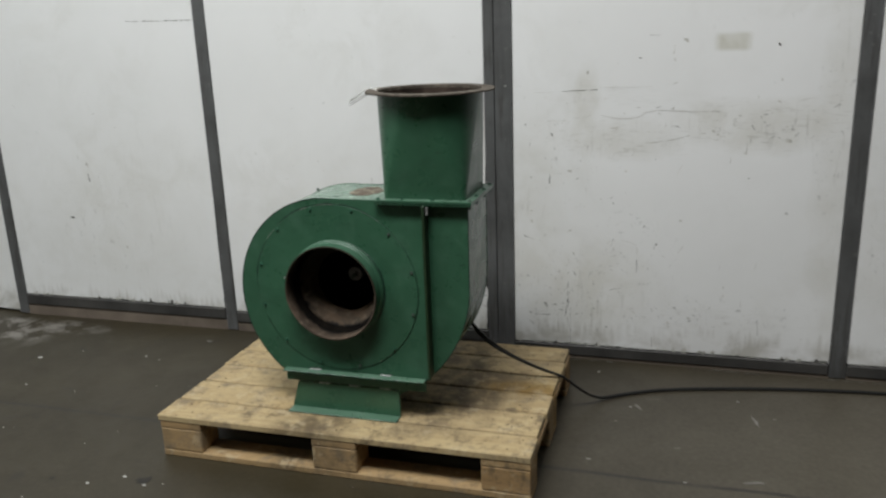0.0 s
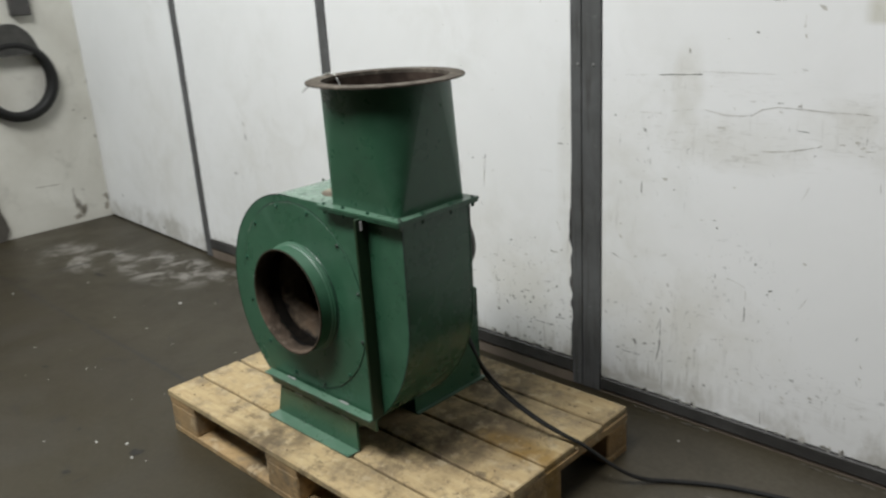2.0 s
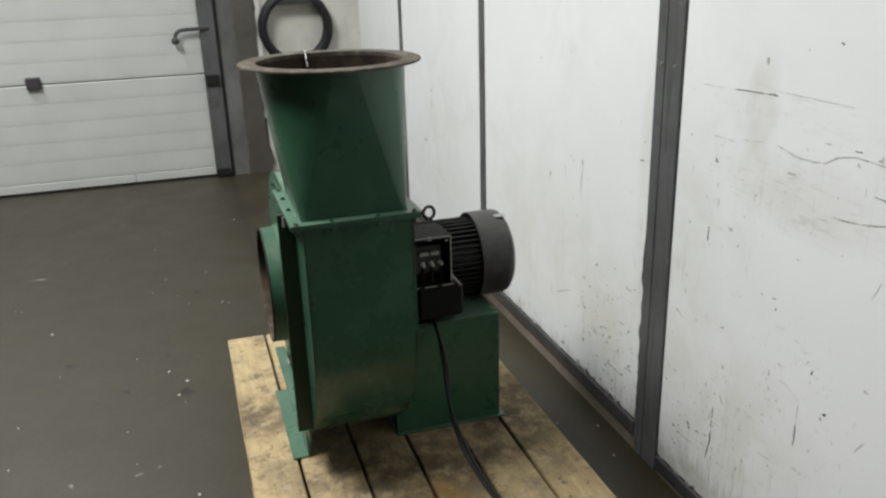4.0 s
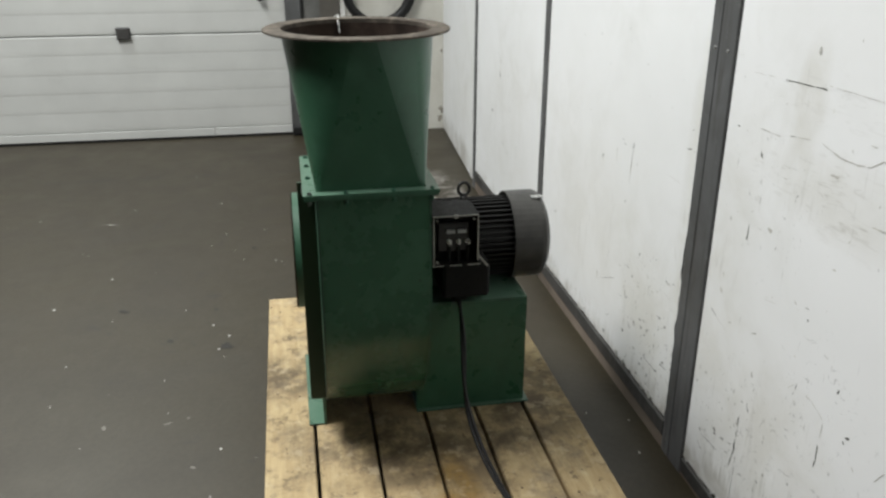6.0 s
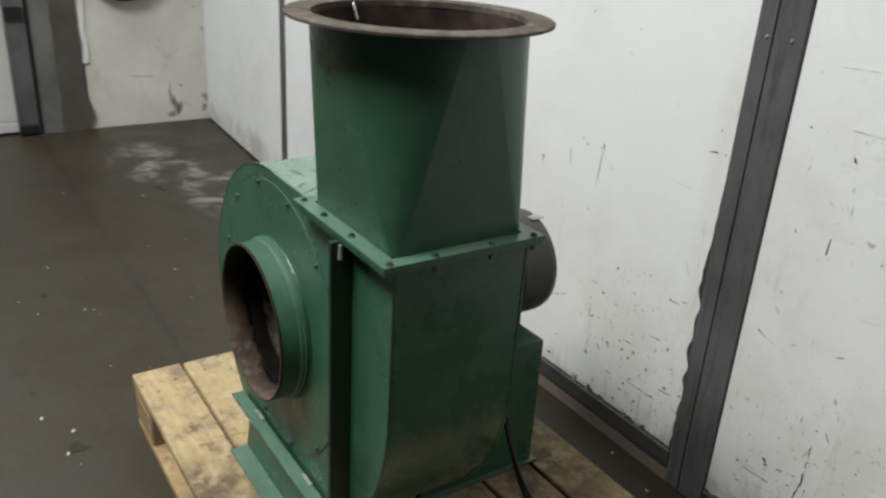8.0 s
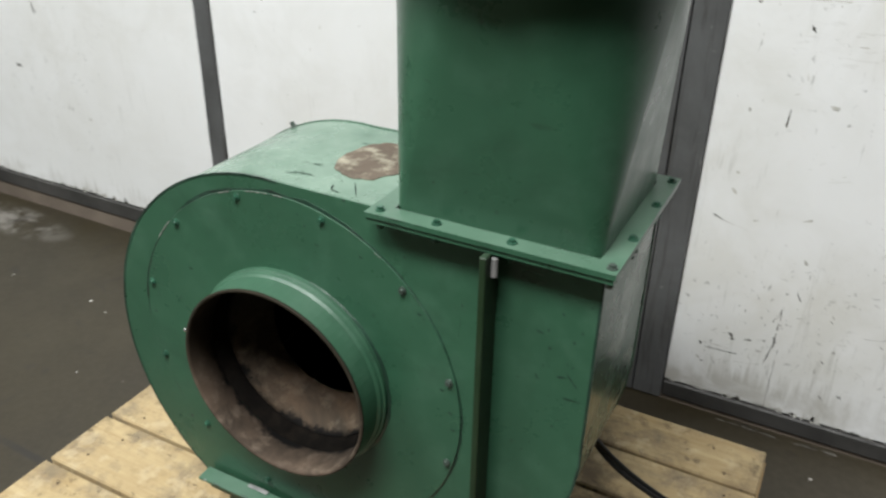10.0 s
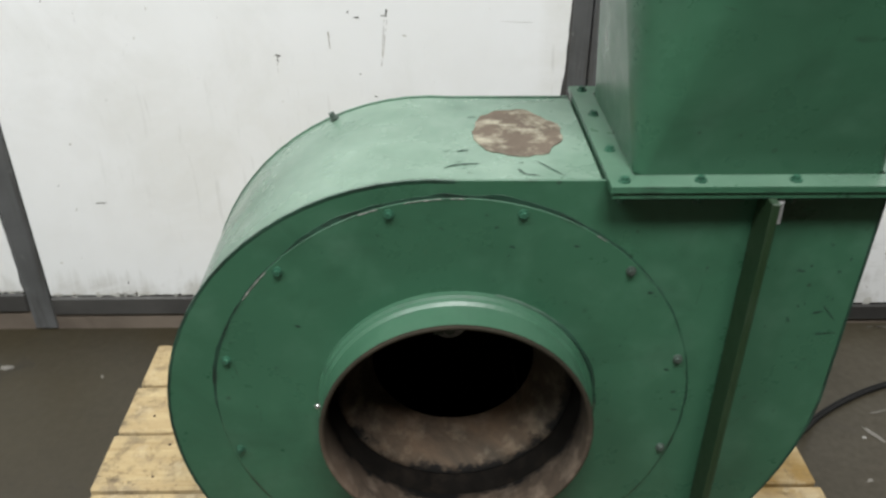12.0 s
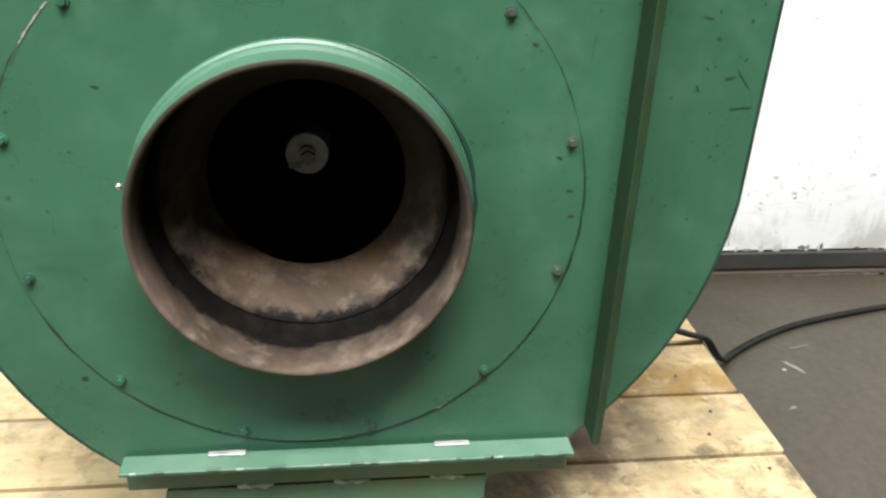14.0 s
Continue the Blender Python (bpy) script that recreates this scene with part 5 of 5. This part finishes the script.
def scratch(bm, x0, z0, x1, z1, wide, y, seed):
    """A mark that follows its line in short ragged dabs, thick here and broken there."""
    long = math.hypot(x1 - x0, z1 - z0)
    lean = math.atan2(z1 - z0, x1 - x0)
    if long < 2.2 * wide:
        blot(bm, (x0 + x1) / 2, (z0 + z1) / 2, long + wide, wide, lean, y, seed, 0.9)
        return
    count = max(2, int(long / (2.6 * wide)))
    for k in range(count):
        f = (k + 0.5) / count
        n = noise.noise((f * count * 0.7, seed, 1.7))
        if n < -0.34:
            continue
        off = 0.35 * wide * noise.noise((f * count * 0.4, seed, 6.0))
        blot(bm, x0 + (x1 - x0) * f - math.sin(lean) * off, z0 + (z1 - z0) * f + math.cos(lean) * off, 1.35 * long / count, wide * (0.55 + 0.7 * max(-0.5, n)), lean + 0.15 * n, y, seed + k, 0.7)


for k, row in enumerate(DARK_1 + DARK_2 + DARK_3 + DARK_4 + DARK_5 + DARK_6):
    x0, z0, x1, z1, wide = (c / 1000 for c in row)
    faint = x0 > 0.55 and z0 > 0.7 and k % 4  # rubbed thin on the wide sheet
    scratch(pale if faint else bm, x0, z0, x1, z1, wide * (0.9 if faint else 0.8), my - 0.0002, k * 1.7)
for k, row in enumerate(GREY_1 + GREY_2 + GREY_3 + GREY_4 + GREY_5 + GREY_6):
    x0, z0, x1, z1, wide = (c / 1000 for c in row)
    scratch(pale, x0, z0, x1, z1, wide * 0.85, my, k * 2.3)
for k in range(190):  # fine grit and rubs low on the sheets and along the band where goods were pushed
    x = rng.uniform(-0.9, 2.7)
    z = rng.choice((rng.gauss(0.22, 0.09), rng.gauss(0.9, 0.12), rng.uniform(0.12, 1.5)))
    if z < 0.12 or any(a[1] - 0.012 < x < b[0] + 0.012 for a, b in zip(BAYS, BAYS[1:])):
        continue
    size = rng.uniform(0.002, 0.007)
    blot(bm if rng.random() < 0.22 else pale, x, z, size * rng.uniform(0.3, 0.6), size, rng.gauss(0, 0.5), my + 0.0002, k * 1.1, 0.8)
for k in range(60):  # knocks crowded low on the sheet behind the motor
    x, z = min(0.225, rng.gauss(0.08, 0.13)), 0.10 + abs(rng.gauss(0.0, 0.17))
    size = rng.uniform(0.003, 0.011)
    blot(bm if k % 3 else pale, x, z, size * rng.uniform(0.35, 0.8), size, rng.gauss(0.9, 0.9), my + 0.0003, k * 0.9, 0.9)
# dirt that hangs over the lower edges of the sheets
for k, (x0, x1, low, sill) in enumerate(BAYS[:4]):
    for j in range(int((x1 - x0) * 75)):
        x = rng.uniform(x0 + 0.01, x1 - 0.01)
        thick = max(0.0, noise.noise((x * 7.0, k, 0.3)) + 0.35)
        blot(bm if rng.random() < 0.22 else pale, x, low + 0.001 + 0.006 * thick, rng.uniform(0.004, 0.020), (0.004 + 0.022 * rng.random() ** 2) * (0.3 + thick), rng.gauss(0, 0.12), my + 0.0001, j + 40 * k, 0.8)


MARK = plain("scuff_dark", (0.10, 0.097, 0.084), 0.7, 0, 0.5, 30)
MARK_PALE = plain("scuff_grey", (0.50, 0.49, 0.45), 0.7, 0, 0.3, 30)
tagged(part("wall_scuffs", bm, MARK), "dark knocks and scratches on the white wall panels", "scuffs", kind="stuff")
tagged(part("wall_smudges", pale, MARK_PALE), "grey rubbed smudges on the white wall panels", "smudges", kind="stuff")

# peeled and dirty spots on the far plaster wall
peel = bmesh.new()
for y, z, w, h, turn in ((0.525, 0.10, 0.026, 0.11, 0.1), (0.548, 0.075, 0.03, 0.08, -0.3), (0.50, 0.15, 0.012, 0.12, 0.05), (0.50, 0.045, 0.05, 0.035, 0.2), (0.70, 0.13, 0.035, 0.05, 0.3), (0.69, 0.07, 0.03, 0.05, 0.0),
                         (0.66, 0.64, 0.012, 0.012, 0.0), (0.70, 0.52, 0.016, 0.02, 0.4), (0.60, 0.70, 0.012, 0.01, 0.0), (0.71, 0.86, 0.01, 0.03, 0.0), (0.36, 0.27, 0.16, 0.006, -0.06), (0.56, 0.205, 0.01, 0.012, 0.0)):
    blot(peel, y, z, w, h, turn, 0.0, y * 31 + z, 0.9)
for v in peel.verts:
    v.co = Vector((FAR_X + 0.0008, v.co.x, v.co.z))
tagged(part("plaster_stains", peel, plain("bare_plaster", (0.27, 0.25, 0.21), 0.85, 0, 0.5, 25)), "dark peeled spots and cracks low on the plaster wall", "stains", kind="stuff")

# chipped and scratched paint on the casing: dark strokes, and bare bright metal along the cover plate
def stroke(bm, x0, z0, x1, z1, w, y, seed):
    w *= 0.62
    blot(bm, (x0 + x1) / 2, (z0 + z1) / 2, w, math.hypot(x1 - x0, z1 - z0) + w, math.atan2(x0 - x1, z1 - z0), y, seed, 0.8)


def lay_on_top(bm):
    """Turn marks drawn upright so that they lie on the top of the scroll."""
    for v in bm.verts:
        x, y = v.co.x, v.co.z
        v.co = Vector((x, y, TOPZ - 0.0002 - max(0.0, CX - x) ** 2 / 0.56))
    return bm


top = bmesh.new()
for x0, y0, x1, y1, w in ((-0.060, -0.150, -0.048, -0.146, 0.006), (-0.048, -0.130, -0.045, -0.118, 0.004), (-0.040, -0.234, -0.020, -0.222, 0.0035), (-0.022, -0.222, 0.001, -0.220, 0.005), (-0.018, -0.190, -0.008, -0.187, 0.005),
                          (-0.042, -0.190, -0.026, -0.189, 0.002), (0.041, -0.232, 0.046, -0.244, 0.005), (0.046, -0.244, 0.062, -0.248, 0.003), (0.063, -0.216, 0.084, -0.247, 0.003), (-0.060, -0.224, -0.056, -0.222, 0.005), (-0.003, -0.098, 0.004, -0.096, 0.004)):
    stroke(top, x0, y0, x1, y1, w, 0.0, x0 * 31 + y0)
for k in range(26):
    x, y = rng.gauss(-0.03, 0.05), rng.uniform(-0.25, -0.08)
    stroke(top, x, y, x + rng.uniform(0.001, 0.006), y + rng.uniform(-0.003, 0.003), rng.uniform(0.0008, 0.002), 0.0, rng.random() * 40)
CHIP = plain("chipped_paint", (0.014, 0.038, 0.025), 0.6, 0, 0.5, 60)
tagged(part("scratches", lay_on_top(top), CHIP, band), "dark scratches on the top of the scroll", kind="stuff")
front = bmesh.new()
for x0, z0, x1, z1, w in ((0.330, 0.727, 0.336, 0.726, 0.004), (0.343, 0.731, 0.343, 0.732, 0.004), (0.382, 0.739, 0.382, 0.740, 0.003), (0.374, 0.724, 0.374, 0.725, 0.003), (0.332, 0.667, 0.335, 0.663, 0.003), (0.357, 0.673, 0.366, 0.675, 0.004),
                          (0.367, 0.683, 0.382, 0.665, 0.0022), (0.368, 0.646, 0.372, 0.646, 0.004), (0.372, 0.646, 0.387, 0.647, 0.002), (0.346, 0.686, 0.347, 0.684, 0.002), (0.310, 0.656, 0.311, 0.656, 0.002), (0.321, 0.55, 0.322, 0.55, 0.003), (0.345, 0.536, 0.346, 0.536, 0.003)):
    stroke(front, x0, z0, x1, z1, w, -0.2634, x0 * 17 + z0)
for k in range(34):  # specks over the flat of the front plate
    x, z = rng.uniform(0.255, 0.385), rng.uniform(0.42, 0.80)
    if 0.262 < x < 0.288:
        continue
    stroke(front, x, z, x + rng.uniform(0, 0.003), z + rng.uniform(-0.002, 0.002), rng.uniform(0.0008, 0.0024), -0.2634, rng.random() * 40)
for k in range(46):  # and over the round cover plate
    ang, r = rng.uniform(0, 6.283), rng.uniform(0.163, 0.256)
    x, z = CX + r * math.cos(ang), CZ + r * math.sin(ang)
    stroke(front, x, z, x + rng.uniform(0, 0.003), z + rng.uniform(-0.002, 0.002), rng.uniform(0.0008, 0.0026), -0.2659, rng.random() * 40)
for ang, r in ((12, 0.238), (4, 0.246), (-2, 0.25), (37, 0.252), (60, 0.24), (75, 0.215), (146, 0.2)):
    x, z = CX + r * math.cos(radians(ang)), CZ + r * math.sin(radians(ang))
    stroke(front, x, z, x + 0.004, z - 0.001, 0.004, -0.2659, ang)
tagged(part("chipped_paint", front, CHIP, fan), "dark chips in the green paint", kind="stuff")
bare = bmesh.new()
for a0, a1 in ((93, 100.5), (107, 111), (88, 91), (137, 146), (55, 57), (-60, -57)):
    n = max(2, int((a1 - a0) / 1.2))
    for k in range(n):
        p, q = radians(a0 + (a1 - a0) * k / n), radians(a0 + (a1 - a0) * (k + 1.05) / n)
        stroke(bare, CX + 0.2612 * math.cos(p), CZ + 0.2612 * math.sin(p), CX + 0.2612 * math.cos(q), CZ + 0.2612 * math.sin(q), rng.uniform(0.0012, 0.003), -0.2661, k + a0)
tagged(part("bare_metal", bare, plain("bare_metal", (0.45, 0.45, 0.42), 0.4, 0.5), cover), "bright bare metal where the paint broke", kind="stuff")
bm = bmesh.new()
hexbolt(bm, Matrix.Translation((CX - 0.1365, -0.046, CZ + 0.2545)) @ Matrix.Rotation(radians(-28), 4, "Y"), 0.0038, 0.007)
part("edge_nut", bm, GREEN_DARK_STEEL, fan, "small nut on the back edge of the scroll")

# old dark sealant that creeps over the sheet beside the double post
def sealant(x, z0, z1, wide, seed):
    bm, rows = bmesh.new(), []
    for k in range(61):
        z = z0 + (z1 - z0) * k / 60
        out = wide * (0.45 + 0.9 * noise.noise((z * 6.0, seed, 0.0)) + 0.5 * noise.noise((z * 26.0, seed, 3.0)))
        out = max(0.0008, out * min(1.0, 3.0 * (1 - k / 60)))
        rows.append([bm.verts.new((x - out, WALL_Y - 0.0012, z)), bm.verts.new((x - out, WALL_Y + 0.002, z)), bm.verts.new((x + 0.0006, WALL_Y - 0.0032, z))])
    for p, q in zip(rows, rows[1:]):
        bm.faces.new((p[0], p[2], q[2], q[0]))
        bm.faces.new((p[1], p[0], q[0], q[1]))
    bmesh.ops.recalc_face_normals(bm, faces=bm.faces)
    return bm


part("sealant", sealant(0.2345, 0.10, 0.80, 0.017, 3.0), RAIL, north, "ragged dark sealant along the post")
part("sealant", sealant(-0.9845, 0.11, 0.55, 0.006, 8.0), RAIL, north, "ragged dark sealant along the post")

# screws on the double post
for x in (0.262, 0.317):
    bm = bmesh.new()
    hexbolt(bm, Matrix.Translation((x, WALL_Y - 0.0055, 1.075)) @ AXIS_Y, 0.0028, 0.002)
    part("screw", bm, HUB, north, "small bright screw")

# larger flakes that lie apart, their length and width, then dark spots of oil
bm = bmesh.new()
spots = bmesh.new()
for x, y, long, wide, turn in ((-1.862, -1.164, 0.055, 0.016, 1.4), (-0.143, -0.88, 0.02, 0.012, 0.5), (-0.132, -0.707, 0.026, 0.008, 2.0), (-0.152, -0.649, 0.012, 0.01, 0.0), (0.088, -0.614, 0.016, 0.010, 1.0), (1.237, 0.216, 0.012, 0.07, 0.25),
                               (0.728, -0.139, 0.014, 0.012, 0.0), (1.209, -0.169, 0.05, 0.012, 0.2), (-0.994, 0.483, 0.03, 0.018, 0.1), (0.991, -0.015, 0.02, 0.01, 0.0), (0.855, 0.247, 0.012, 0.05, 0.5), (0.894, 0.314, 0.05, 0.007, 0.2), (0.79, 0.125, 0.016, 0.008, 0.3)):
    blot(bm, x, y, long, wide, turn, 0.0, x * 13, 0.9)
for x, y, long, wide, turn in ((-0.574, -0.57, 0.05, 0.035, 0.3), (-0.64, -0.759, 0.03, 0.02, 0.8), (-0.86, -0.62, 0.02, 0.016, 0.0), (-1.45, -0.5, 0.03, 0.02, 0.4), (1.05, -0.55, 0.05, 0.03, 0.2), (-0.9, -0.95, 0.04, 0.02, 1.0), (-2.35, 0.12, 0.10, 0.03, 0.2)):
    blot(spots, x, y, long, wide, turn, 0.0, y * 17, 0.9)
for k in range(150):  # pale crumbled line where floor meets the sill
    x = rng.uniform(0.45, 2.4)
    if noise.noise((x * 4.0, 2.0, 5.0)) > -0.1:
        blot(bm, x, 0.612 + 0.006 * noise.noise((x * 9, 1, 1)), rng.uniform(0.006, 0.03), rng.uniform(0.002, 0.006), rng.gauss(0, 0.1), 0.0, k * 0.9, 0.8)
for flat in (bm, spots):
    for v in flat.verts:
        v.co = Vector((v.co.x, v.co.z, 0.0012))
    bmesh.ops.recalc_face_normals(flat, faces=flat.faces)
tagged(part("floor_flakes", bm, plain("pale_flake", (0.17, 0.16, 0.14), 0.75, 0, 0.4, 12)), "pale flakes and crumbs lying on the floor", "flakes", kind="stuff")
tagged(part("oil_spots", spots, plain("oil_spot", (0.012, 0.010, 0.008), 0.55, 0, 0.4, 12)), "dark oil spots on the concrete floor", "spots", kind="stuff")

# chips of paint and grit on the floor
bm = bmesh.new()
for k in range(120):
    near = rng.random() < 0.5
    x, y = (rng.uniform(-1.8, 1.9), rng.uniform(-1.3, 0.6)) if near else (rng.uniform(-3.3, 3.0), rng.uniform(-3.0, 0.6))
    if abs(x) < 0.62 and abs(y) < 0.42:
        continue
    s = rng.choice((0.003, 0.004, 0.005, 0.006, 0.010)) * rng.uniform(0.7, 1.2)
    turn = rng.uniform(0, 6.3)
    ring = []
    for j in range(5):
        a = turn + 2 * math.pi * j / 5
        ring.append((x + s * rng.uniform(0.5, 1.2) * math.cos(a), y + 0.6 * s * rng.uniform(0.5, 1.2) * math.sin(a)))
    lo = [bm.verts.new((px, py, 0.0003)) for px, py in ring]
    hi = [bm.verts.new((px, py, 0.002 + 0.1 * s)) for px, py in ring]
    bm.faces.new(hi)
    for j in range(5):
        bm.faces.new((lo[j], lo[(j + 1) % 5], hi[(j + 1) % 5], hi[j]))
tagged(part("floor_chips", bm, plain("paint_chip", (0.42, 0.41, 0.38), 0.7, 0, 0.4, 3)), "pale chips of paint and grit scattered on the floor", "chips", kind="stuff")
